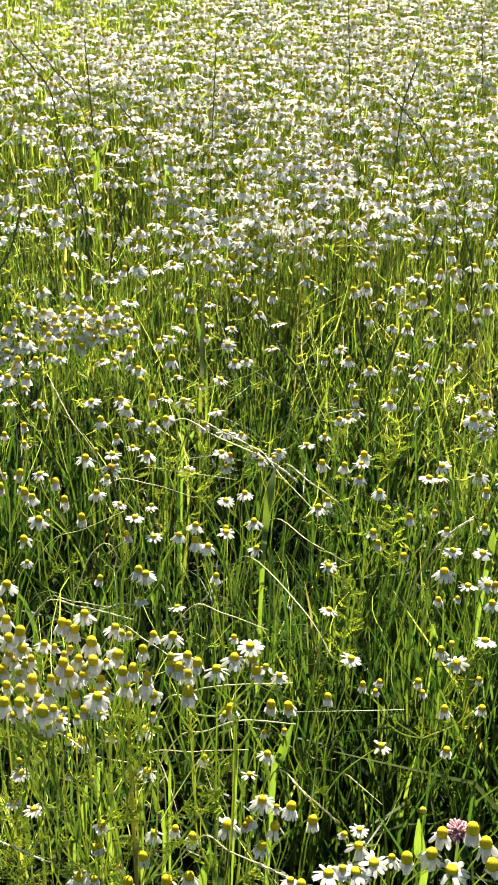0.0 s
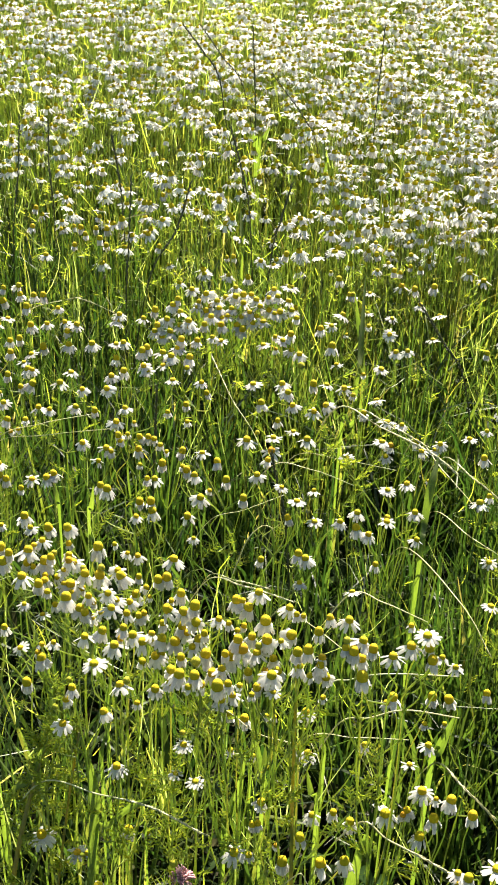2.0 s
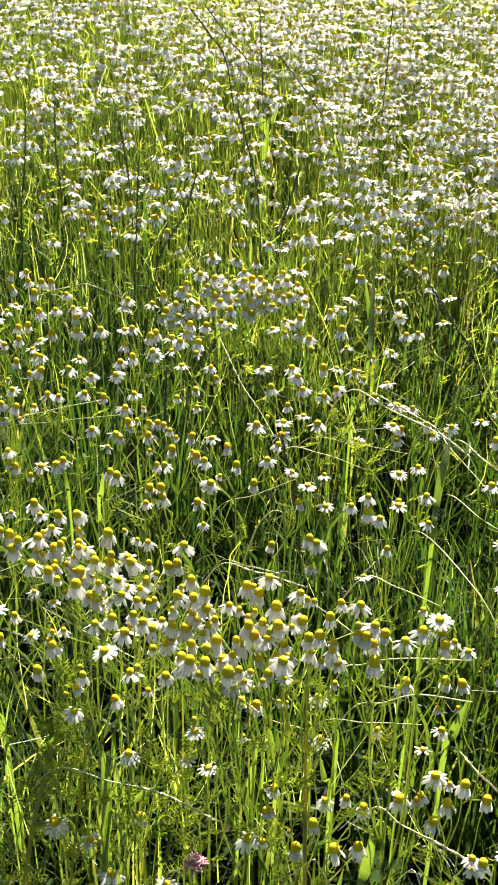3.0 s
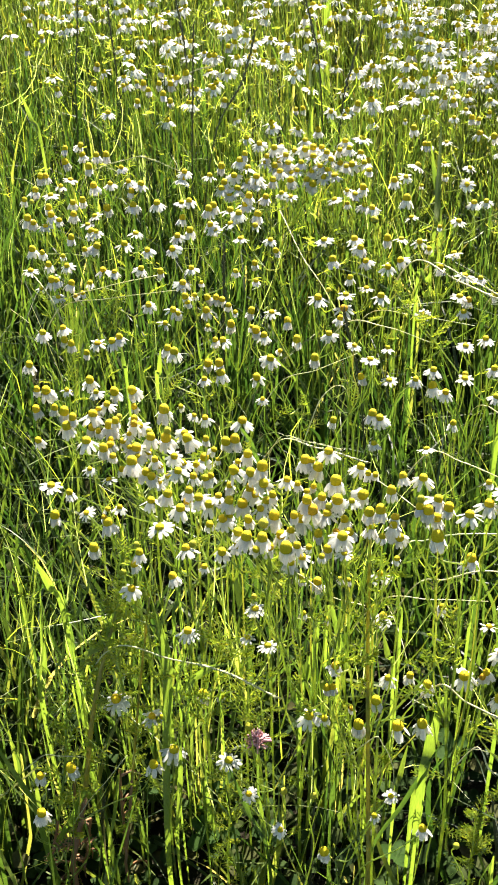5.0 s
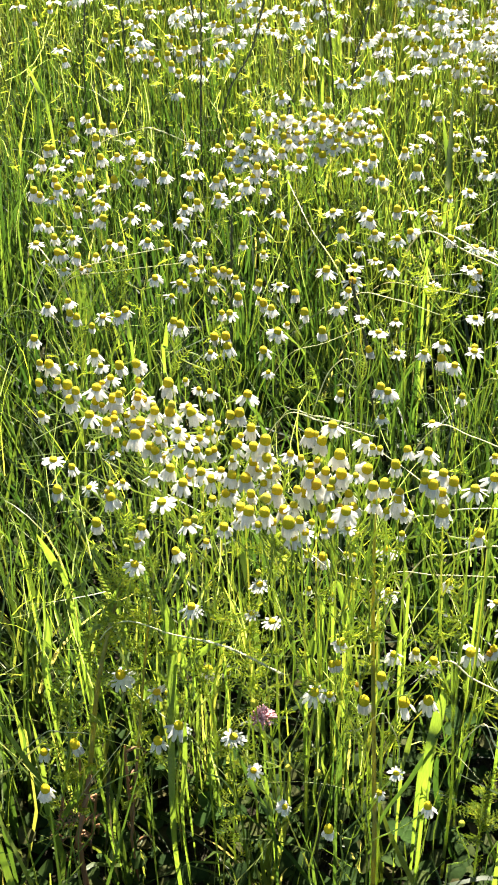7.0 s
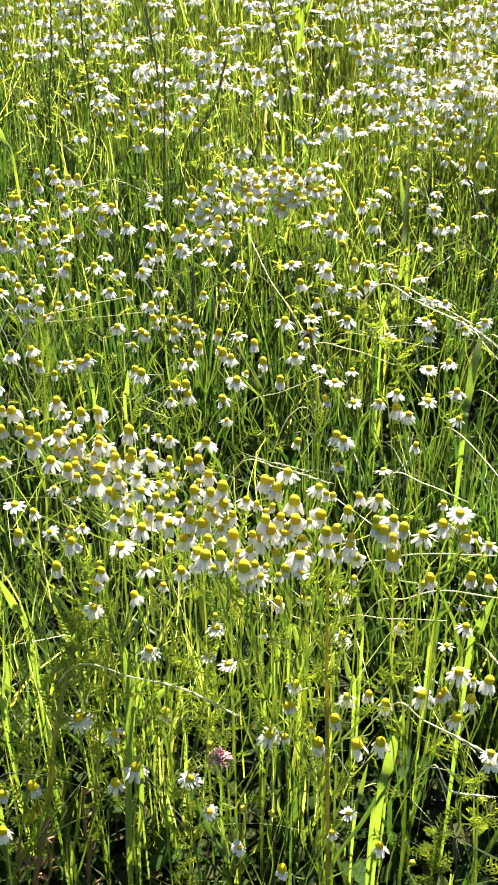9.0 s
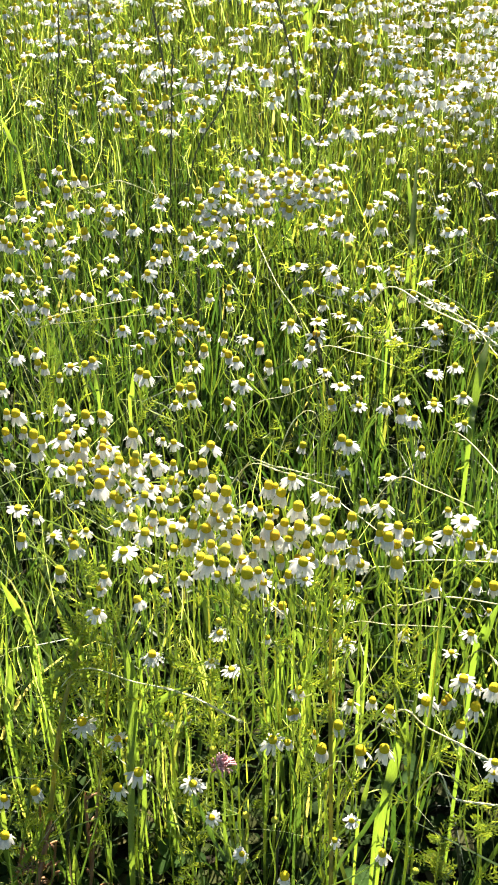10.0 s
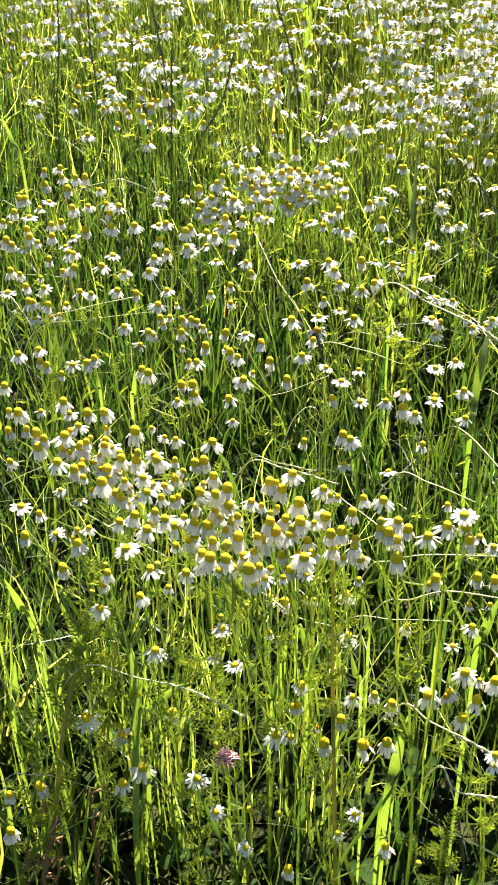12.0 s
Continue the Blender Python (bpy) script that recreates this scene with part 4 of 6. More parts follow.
chamomile(0.091, 1.167, True, [(0.091, 1.167, 0.419, "c", 0.81), (0.101, 1.178, 0.436, "O", 0.77), (0.120, 1.183, 0.446, "o", 0.62), (0.042, 1.206, 0.420, "c", 0.96), (0.086, 1.212, 0.433, "O", 0.64)])
chamomile(0.464, 1.156, True, [(0.409, 1.149, 0.377, "y", 0.87), (0.503, 1.150, 0.408, "m", 0.74), (0.460, 1.156, 0.403, "o", 0.74), (0.451, 1.179, 0.414, "y", 0.67), (0.423, 1.183, 0.405, "c", 0.88)])
chamomile(-0.057, 1.207, False, [(-0.080, 1.179, 0.415, "o", 0.69), (-0.062, 1.205, 0.404, "m", 1.03), (-0.064, 1.211, 0.413, "c", 1.03), (-0.077, 1.218, 0.409, "c", 0.97), (-0.007, 1.234, 0.404, "o", 0.98), (-0.115, 1.235, 0.415, "m", 1.04), (-0.124, 1.251, 0.410, "m", 0.92), (-0.060, 1.253, 0.418, "o", 0.85), (-0.069, 1.258, 0.415, "m", 0.72)])
chamomile(-0.232, 1.289, False, [(-0.278, 1.221, 0.412, "m", 0.92), (-0.216, 1.246, 0.410, "c", 0.73), (-0.186, 1.256, 0.419, "o", 0.93), (-0.178, 1.259, 0.422, "m", 0.86), (-0.235, 1.262, 0.412, "c", 0.87), (-0.242, 1.264, 0.417, "c", 0.87), (-0.266, 1.265, 0.427, "o", 0.87), (-0.205, 1.266, 0.411, "O", 0.85), (-0.243, 1.271, 0.429, "o", 0.80)])
chamomile(0.368, 1.248, False, [(0.383, 1.171, 0.380, "c", 0.81), (0.379, 1.180, 0.391, "y", 0.94), (0.320, 1.215, 0.407, "o", 0.95), (0.331, 1.217, 0.414, "m", 0.74), (0.402, 1.245, 0.404, "o", 0.83), (0.380, 1.259, 0.417, "o", 0.76), (0.384, 1.273, 0.429, "O", 0.74), (0.364, 1.276, 0.425, "m", 0.84), (0.391, 1.287, 0.432, "m", 0.98), (0.340, 1.293, 0.420, "m", 0.91)])
chamomile(0.020, 1.268, False, [(0.004, 1.247, 0.406, "y", 0.59), (0.024, 1.253, 0.415, "c", 0.98), (-0.013, 1.266, 0.414, "m", 0.86), (0.063, 1.288, 0.401, "o", 0.87), (-0.022, 1.299, 0.401, "c", 1.01), (-0.027, 1.302, 0.405, "y", 0.68), (0.015, 1.302, 0.410, "c", 0.95), (-0.003, 1.318, 0.415, "O", 0.82)])
chamomile(0.505, 1.264, False, [(0.526, 1.215, 0.414, "c", 0.84), (0.475, 1.240, 0.422, "O", 0.81), (0.462, 1.244, 0.421, "O", 0.91), (0.502, 1.314, 0.393, "O", 0.85)])
chamomile(-0.139, 1.345, False, [(-0.131, 1.326, 0.399, "o", 0.69), (-0.116, 1.349, 0.398, "m", 0.70), (-0.122, 1.351, 0.402, "o", 0.91), (-0.152, 1.361, 0.404, "o", 0.84)])
chamomile(-0.066, 1.377, False, [(-0.052, 1.325, 0.394, "c", 1.03), (-0.080, 1.326, 0.393, "y", 0.62), (-0.028, 1.333, 0.407, "c", 0.96), (-0.047, 1.354, 0.395, "y", 0.63), (-0.055, 1.358, 0.402, "y", 0.77), (-0.082, 1.361, 0.394, "m", 0.98), (-0.063, 1.371, 0.403, "y", 0.84), (-0.080, 1.372, 0.405, "c", 0.84), (-0.070, 1.372, 0.405, "m", 0.84), (-0.021, 1.387, 0.419, "y", 0.71)])
chamomile(0.087, 1.375, False, [(0.077, 1.318, 0.403, "m", 0.82), (0.084, 1.345, 0.401, "o", 1.04), (0.053, 1.353, 0.412, "o", 1.04), (0.087, 1.360, 0.412, "O", 0.84), (0.067, 1.363, 0.416, "b", 0.70), (0.131, 1.372, 0.401, "o", 0.99), (0.114, 1.385, 0.406, "O", 0.72), (0.096, 1.412, 0.405, "m", 0.79)])
chamomile(0.272, 1.380, False, [(0.274, 1.291, 0.390, "y", 0.55), (0.326, 1.321, 0.432, "O", 0.78), (0.288, 1.337, 0.406, "o", 0.63), (0.295, 1.340, 0.413, "o", 0.77), (0.272, 1.340, 0.403, "O", 0.84), (0.228, 1.342, 0.394, "o", 0.77), (0.266, 1.346, 0.412, "y", 0.84), (0.234, 1.351, 0.404, "m", 0.84), (0.224, 1.355, 0.408, "O", 0.92), (0.255, 1.395, 0.409, "o", 0.72)])
chamomile(-0.085, 1.382, False, [(-0.105, 1.368, 0.402, "y", 0.77), (-0.107, 1.371, 0.408, "c", 0.91), (-0.096, 1.373, 0.409, "y", 0.70), (-0.111, 1.390, 0.417, "o", 0.92), (-0.088, 1.391, 0.416, "y", 0.57), (-0.100, 1.408, 0.427, "o", 0.78), (-0.046, 1.415, 0.417, "y", 0.79)])
chamomile(0.225, 1.463, False, [(0.179, 1.346, 0.390, "O", 0.77), (0.236, 1.400, 0.411, "O", 0.89), (0.214, 1.453, 0.393, "m", 0.89), (0.232, 1.459, 0.408, "o", 0.59), (0.231, 1.460, 0.410, "O", 0.86), (0.218, 1.506, 0.424, "y", 0.61)])
chamomile(0.415, 1.432, False, [(0.360, 1.370, 0.414, "o", 0.66), (0.409, 1.443, 0.397, "o", 0.85), (0.397, 1.444, 0.395, "o", 0.77), (0.428, 1.471, 0.390, "o", 0.78)])
chamomile(-0.166, 1.482, False, [(-0.139, 1.411, 0.421, "c", 0.86), (-0.214, 1.446, 0.407, "o", 0.88), (-0.200, 1.446, 0.404, "o", 0.74), (-0.167, 1.451, 0.405, "o", 0.88), (-0.126, 1.472, 0.421, "o", 0.89), (-0.159, 1.481, 0.415, "o", 0.82)])
chamomile(-0.272, 1.414, False, [(-0.267, 1.399, 0.397, "O", 0.73), (-0.246, 1.403, 0.396, "y", 0.65), (-0.288, 1.405, 0.406, "o", 0.51), (-0.237, 1.405, 0.398, "y", 0.65), (-0.251, 1.409, 0.409, "m", 0.94), (-0.274, 1.412, 0.413, "m", 1.02), (-0.268, 1.412, 0.412, "m", 0.80), (-0.228, 1.416, 0.406, "y", 0.80), (-0.300, 1.418, 0.425, "O", 0.84), (-0.255, 1.423, 0.427, "o", 0.80), (-0.278, 1.425, 0.428, "m", 0.87), (-0.295, 1.483, 0.414, "m", 0.76)])
chamomile(-0.011, 1.517, False, [(-0.022, 1.466, 0.399, "c", 0.81), (0.006, 1.486, 0.406, "c", 0.82), (-0.001, 1.513, 0.408, "o", 0.76), (-0.040, 1.515, 0.411, "O", 0.82), (-0.020, 1.553, 0.409, "y", 0.85), (-0.017, 1.569, 0.416, "m", 1.09)])
chamomile(0.600, 1.424, False, [(0.589, 1.402, 0.384, "O", 0.84), (0.593, 1.406, 0.395, "O", 0.84), (0.575, 1.416, 0.399, "o", 1.17), (0.591, 1.417, 0.412, "o", 0.94), (0.602, 1.454, 0.418, "m", 0.79), (0.573, 1.460, 0.410, "O", 0.90)])
chamomile(0.126, 1.497, False, [(0.147, 1.452, 0.397, "o", 0.89), (0.165, 1.463, 0.400, "o", 0.97), (0.120, 1.463, 0.400, "o", 0.89), (0.078, 1.466, 0.401, "m", 1.04), (0.201, 1.471, 0.411, "y", 0.74), (0.113, 1.472, 0.415, "o", 0.96), (0.189, 1.476, 0.419, "o", 0.89), (0.107, 1.488, 0.419, "o", 0.97), (0.068, 1.491, 0.418, "O", 0.90), (0.169, 1.505, 0.409, "O", 0.81), (0.151, 1.506, 0.408, "c", 1.06)])
chamomile(0.482, 1.566, False, [(0.506, 1.455, 0.404, "y", 0.71), (0.472, 1.466, 0.404, "o", 0.94), (0.427, 1.479, 0.404, "c", 0.94), (0.495, 1.526, 0.395, "y", 0.89), (0.435, 1.537, 0.401, "m", 0.73), (0.503, 1.541, 0.418, "m", 0.89), (0.464, 1.551, 0.413, "o", 0.89), (0.518, 1.577, 0.422, "O", 0.80)])
chamomile(-0.213, 1.529, False, [(-0.269, 1.485, 0.408, "y", 0.68), (-0.191, 1.507, 0.411, "o", 0.99), (-0.245, 1.520, 0.398, "m", 0.77), (-0.231, 1.523, 0.400, "m", 1.08), (-0.178, 1.536, 0.412, "O", 0.85), (-0.265, 1.541, 0.404, "c", 0.93), (-0.231, 1.542, 0.412, "o", 0.77), (-0.238, 1.548, 0.409, "m", 1.01)])
chamomile(-0.085, 1.600, False, [(-0.124, 1.545, 0.401, "o", 0.93), (-0.108, 1.555, 0.403, "m", 1.01), (-0.075, 1.559, 0.401, "O", 0.87), (-0.080, 1.562, 0.408, "o", 0.93), (-0.053, 1.564, 0.408, "O", 0.89), (-0.042, 1.570, 0.419, "o", 1.01), (-0.119, 1.588, 0.405, "m", 0.95), (-0.083, 1.590, 0.416, "m", 1.10), (-0.054, 1.590, 0.414, "o", 1.02), (-0.033, 1.593, 0.420, "o", 0.94), (-0.076, 1.597, 0.418, "m", 1.03), (-0.119, 1.599, 0.424, "O", 0.82), (-0.109, 1.600, 0.425, "o", 0.87), (-0.028, 1.598, 0.430, "m", 1.04)])
chamomile(0.566, 1.561, False, [(0.557, 1.515, 0.412, "m", 0.73), (0.582, 1.536, 0.420, "o", 0.98), (0.534, 1.544, 0.404, "o", 0.98), (0.612, 1.564, 0.441, "o", 0.75), (0.542, 1.564, 0.411, "o", 0.99)])
chamomile(-0.309, 1.640, False, [(-0.315, 1.525, 0.397, "m", 1.01), (-0.322, 1.593, 0.402, "m", 0.88), (-0.306, 1.593, 0.397, "O", 0.80), (-0.330, 1.596, 0.407, "m", 1.12), (-0.288, 1.600, 0.401, "y", 0.88), (-0.298, 1.602, 0.408, "m", 1.04), (-0.250, 1.603, 0.393, "O", 0.75), (-0.302, 1.612, 0.414, "c", 0.97), (-0.269, 1.612, 0.403, "m", 0.97), (-0.339, 1.639, 0.414, "m", 0.82), (-0.329, 1.639, 0.411, "b", 0.74)])
chamomile(0.156, 1.663, False, [(0.140, 1.564, 0.406, "b", 1.09), (0.190, 1.575, 0.404, "O", 0.79), (0.138, 1.585, 0.414, "o", 0.94), (0.108, 1.629, 0.400, "m", 0.64), (0.191, 1.641, 0.398, "m", 1.22), (0.120, 1.656, 0.402, "O", 0.88), (0.175, 1.659, 0.418, "m", 0.98), (0.092, 1.659, 0.393, "O", 0.87), (0.132, 1.663, 0.407, "m", 1.06), (0.109, 1.663, 0.404, "y", 0.74)])
chamomile(0.013, 1.746, False, [(0.030, 1.672, 0.393, "O", 0.85), (0.018, 1.674, 0.397, "o", 0.82), (-0.017, 1.710, 0.406, "o", 1.09), (0.017, 1.730, 0.404, "o", 1.01), (-0.033, 1.739, 0.427, "c", 0.93), (0.010, 1.767, 0.396, "m", 1.05), (0.007, 1.716, 0.397, "m", 0.98), (-0.015, 1.706, 0.398, "o", 1.03), (-0.029, 1.709, 0.399, "o", 1.05), (-0.005, 1.672, 0.392, "m", 0.98)])
chamomile(0.246, 1.686, False, [(0.252, 1.565, 0.402, "O", 0.89), (0.277, 1.598, 0.411, "o", 0.88), (0.299, 1.626, 0.399, "o", 0.81), (0.274, 1.645, 0.417, "O", 0.84), (0.212, 1.652, 0.413, "y", 0.57), (0.244, 1.653, 0.426, "y", 0.73), (0.191, 1.664, 0.422, "O", 0.80), (0.346, 1.678, 0.392, "O", 0.86), (0.210, 1.692, 0.425, "o", 1.00)])
chamomile(-0.228, 1.628, False, [(-0.240, 1.615, 0.400, "O", 0.85), (-0.155, 1.630, 0.408, "o", 1.05), (-0.273, 1.643, 0.406, "m", 0.90), (-0.226, 1.644, 0.395, "c", 1.14), (-0.260, 1.649, 0.406, "c", 0.98), (-0.190, 1.649, 0.397, "o", 1.06), (-0.192, 1.656, 0.414, "c", 0.90), (-0.179, 1.662, 0.423, "o", 0.98), (-0.221, 1.663, 0.424, "o", 0.82), (-0.195, 1.664, 0.426, "o", 0.82), (-0.246, 1.677, 0.414, "m", 1.08)])
chamomile(0.429, 1.587, False, [(0.442, 1.592, 0.409, "o", 0.99), (0.411, 1.608, 0.403, "c", 0.83), (0.435, 1.614, 0.417, "O", 0.82)])
chamomile(-0.082, 1.727, False, [(-0.121, 1.684, 0.418, "o", 0.99), (-0.118, 1.688, 0.427, "o", 0.91), (-0.067, 1.703, 0.393, "o", 1.00), (-0.045, 1.703, 0.392, "o", 1.09), (-0.084, 1.710, 0.410, "o", 0.92), (-0.063, 1.711, 0.398, "m", 1.01), (-0.049, 1.715, 0.407, "o", 1.01), (-0.067, 1.731, 0.413, "c", 1.10), (-0.040, 1.736, 0.420, "o", 1.10), (-0.029, 1.726, 0.413, "o", 1.01), (-0.056, 1.699, 0.385, "o", 0.91)])
chamomile(-0.304, 1.702, False, [(-0.327, 1.664, 0.416, "m", 0.99), (-0.306, 1.665, 0.409, "O", 0.89), (-0.294, 1.687, 0.411, "o", 0.75), (-0.282, 1.703, 0.414, "O", 0.81), (-0.324, 1.706, 0.418, "m", 1.01), (-0.317, 1.707, 0.417, "m", 0.93), (-0.210, 1.725, 0.420, "o", 0.76), (-0.260, 1.749, 0.410, "c", 1.12)])
chamomile(0.101, 1.810, False, [(0.145, 1.721, 0.406, "y", 0.93), (0.065, 1.742, 0.377, "m", 1.20), (0.114, 1.750, 0.400, "o", 0.85), (0.087, 1.754, 0.393, "o", 0.94), (0.136, 1.769, 0.412, "o", 0.95), (0.107, 1.781, 0.412, "o", 0.86), (0.081, 1.799, 0.409, "o", 0.96), (0.116, 1.801, 0.417, "o", 0.96), (0.076, 1.757, 0.399, "o", 0.87), (0.092, 1.760, 0.407, "o", 0.98), (0.107, 1.769, 0.396, "o", 1.01), (0.123, 1.759, 0.399, "o", 1.09), (0.141, 1.756, 0.402, "o", 0.95), (0.057, 1.747, 0.381, "m", 1.00), (0.087, 1.773, 0.412, "o", 1.05), (0.068, 1.780, 0.417, "m", 1.10), (0.120, 1.777, 0.416, "o", 0.97), (0.081, 1.748, 0.385, "o", 0.93), (0.097, 1.746, 0.389, "O", 1.01)])
chamomile(0.016, 1.791, False, [(0.043, 1.751, 0.395, "o", 0.85), (0.065, 1.755, 0.392, "o", 0.94), (0.030, 1.761, 0.403, "o", 0.94), (0.067, 1.763, 0.411, "o", 1.03), (-0.003, 1.777, 0.398, "o", 0.86), (0.011, 1.785, 0.417, "o", 1.04), (0.041, 1.792, 0.408, "o", 0.96), (0.021, 1.799, 0.411, "o", 1.04), (-0.011, 1.801, 0.417, "o", 0.96), (0.057, 1.818, 0.413, "o", 0.88), (-0.001, 1.780, 0.405, "m", 0.87), (0.027, 1.773, 0.410, "o", 0.98), (0.049, 1.761, 0.403, "o", 0.92), (0.055, 1.780, 0.415, "o", 1.08), (0.033, 1.735, 0.387, "m", 1.08), (0.034, 1.753, 0.393, "O", 0.86), (0.017, 1.777, 0.399, "m", 0.87)])
chamomile(0.551, 1.695, False, [(0.581, 1.651, 0.403, "O", 0.79), (0.563, 1.708, 0.400, "m", 1.15), (0.540, 1.715, 0.399, "o", 0.80), (0.505, 1.729, 0.407, "m", 0.89), (0.571, 1.757, 0.402, "o", 1.00)])
chamomile(-0.279, 1.787, False, [(-0.298, 1.781, 0.404, "c", 1.14), (-0.252, 1.784, 0.413, "m", 0.96), (-0.238, 1.785, 0.412, "c", 1.05), (-0.273, 1.789, 0.412, "m", 0.96), (-0.298, 1.789, 0.422, "c", 0.87), (-0.276, 1.794, 0.425, "m", 0.96)])
chamomile(0.652, 1.780, False, [(0.687, 1.747, 0.395, "m", 1.01), (0.613, 1.749, 0.408, "m", 0.91), (0.665, 1.763, 0.412, "m", 1.20), (0.607, 1.784, 0.414, "c", 1.29), (0.717, 1.787, 0.391, "m", 1.13)])
chamomile(-0.053, 1.961, False, [(-0.064, 1.953, 0.424, "c"), (-0.047, 1.953, 0.393, "o")])
chamomile(0.361, 1.850, False, [(0.373, 1.773, 0.387, "O", 0.90), (0.351, 1.819, 0.383, "o", 0.90), (0.380, 1.866, 0.393, "m", 1.10), (0.349, 1.869, 0.388, "m", 1.10)])
chamomile(0.274, 1.829, False, [(0.212, 1.872, 0.417, "y"), (0.287, 1.876, 0.418, "o"), (0.316, 1.885, 0.412, "c"), (0.326, 1.883, 0.410, "c"), (0.300, 1.780, 0.379, "O", 0.78), (0.267, 1.812, 0.373, "O", 0.73), (0.244, 1.827, 0.396, "m", 0.89), (0.238, 1.828, 0.396, "m", 0.89), (0.273, 1.844, 0.393, "O", 0.73), (0.224, 1.858, 0.409, "m", 1.08), (0.328, 1.874, 0.391, "o", 1.10)])
chamomile(0.570, 1.829, False, [(0.592, 1.786, 0.409, "m", 1.10), (0.541, 1.799, 0.403, "o", 1.10), (0.572, 1.809, 0.424, "o", 1.11), (0.638, 1.826, 0.419, "o", 0.94), (0.527, 1.832, 0.416, "m", 1.30), (0.507, 1.835, 0.409, "m", 1.11), (0.611, 1.839, 0.427, "o", 1.22), (0.525, 1.880, 0.440, "o", 0.85)])
chamomile(0.103, 1.925, False, [(0.101, 1.909, 0.420, "o"), (0.060, 1.967, 0.401, "c"), (0.143, 1.923, 0.424, "c"), (0.049, 1.976, 0.397, "c")])
chamomile(-0.208, 1.986, False, [(-0.245, 1.921, 0.423, "o"), (-0.202, 1.965, 0.422, "c"), (-0.162, 1.986, 0.424, "c"), (-0.208, 2.042, 0.424, "c"), (-0.230, 2.048, 0.417, "c")])
chamomile(0.441, 1.946, False, [(0.348, 1.916, 0.407, "c"), (0.370, 1.939, 0.393, "c"), (0.461, 1.874, 0.401, "o", 1.04), (0.441, 1.892, 0.407, "o", 1.13), (0.561, 1.934, 0.419, "m", 1.07)])
chamomile(0.323, 1.988, False, [(0.293, 1.928, 0.423, "c"), (0.314, 1.933, 0.406, "o"), (0.298, 1.979, 0.423, "o"), (0.265, 1.969, 0.417, "o"), (0.358, 1.969, 0.406, "o"), (0.326, 1.999, 0.401, "o"), (0.362, 2.026, 0.404, "o")])
chamomile(0.719, 1.885, False, [(0.656, 1.959, 0.427, "c"), (0.657, 1.859, 0.424, "m", 1.05), (0.748, 1.867, 0.399, "o", 1.17), (0.688, 1.884, 0.412, "c", 1.16), (0.745, 1.884, 0.437, "m", 1.17), (0.723, 1.886, 0.421, "o", 1.07), (0.698, 1.934, 0.423, "m", 1.09)])
chamomile(-0.153, 2.044, False, [(-0.153, 2.008, 0.404, "c"), (-0.171, 2.033, 0.424, "c"), (-0.189, 2.032, 0.414, "c"), (-0.154, 2.063, 0.411, "c"), (-0.198, 2.057, 0.416, "c")])
chamomile(-0.123, 2.040, False, [(-0.088, 2.040, 0.415, "o"), (-0.168, 2.079, 0.428, "c")])
chamomile(0.637, 1.992, False, [(0.674, 2.058, 0.417, "c"), (0.639, 1.960, 0.416, "O", 0.99)])
chamomile(0.438, 2.028, False, [(0.436, 2.039, 0.404, "c")])
chamomile(-0.276, 2.132, False, [(-0.285, 2.094, 0.403, "m"), (-0.290, 2.206, 0.395, "c")])
chamomile(-0.053, 2.255, False, [(-0.060, 2.213, 0.418, "c")])
chamomile(0.526, 2.189, False, [(0.518, 2.145, 0.396, "o")])
chamomile(-0.242, 2.299, False, [(-0.255, 2.260, 0.405, "o")])
chamomile(-0.425, 2.291, False, [(-0.417, 2.253, 0.410, "c"), (-0.397, 2.308, 0.412, "c")])
chamomile(-0.197, 2.425, False, [(-0.189, 2.420, 0.395, "c")])
chamomile(-0.423, 2.474, False, [(-0.403, 2.430, 0.414, "m"), (-0.436, 2.431, 0.401, "c"), (-0.456, 2.476, 0.399, "c")])


# ---- the flower field farther off ----
# dense patches: x, y, reach in x, reach in y, heads per square metre
NEARER_PATCHES = [(0.55, 2.33, 0.19, 0.2, 520), (0.91, 2.6, 0.1, 0.24, 380), (0.75, 2.1, 0.09, 0.11, 430), (0.01, 2.63, 0.08, 0.12, 270), (0.26, 2.22, 0.15, 0.12, 420),
                  (0.42, 2.13, 0.12, 0.11, 520), (0.2, 2.6, 0.13, 0.1, -240), (0.32, 2.49, 0.07, 0.09, -200), (-0.38, 2.2, 0.24, 0.35, -110), (0.1, 1.89, 0.1, 0.06, 600),
                  (0.5, 2.65, 0.35, 0.3, 230), (0.44, 2.18, 0.19, 0.26, 250)]
FARTHER_PATCHES = [(0.76, 2.78, 0.17, 0.27, 290), (0.28, 3.21, 0.17, 0.33, 200), (0.36, 2.81, 0.14, 0.18, 250), (0.08, 3.52, 0.18, 0.19, 130), (0.47, 3.86, 0.25, 0.23, 150),
                   (1.1, 3.47, 0.16, 0.26, 130), (0.72, 3.19, 0.17, 0.28, 160), (0.49, 2.71, 0.12, 0.21, 260), (1.1, 3.05, 0.06, 0.2, -110), (0.3, 6.5, 2.0, 0.9, 200),
                   (0.55, 2.9, 0.6, 0.5, 80), (1.1, 3.8, 0.6, 1.1, 330)]


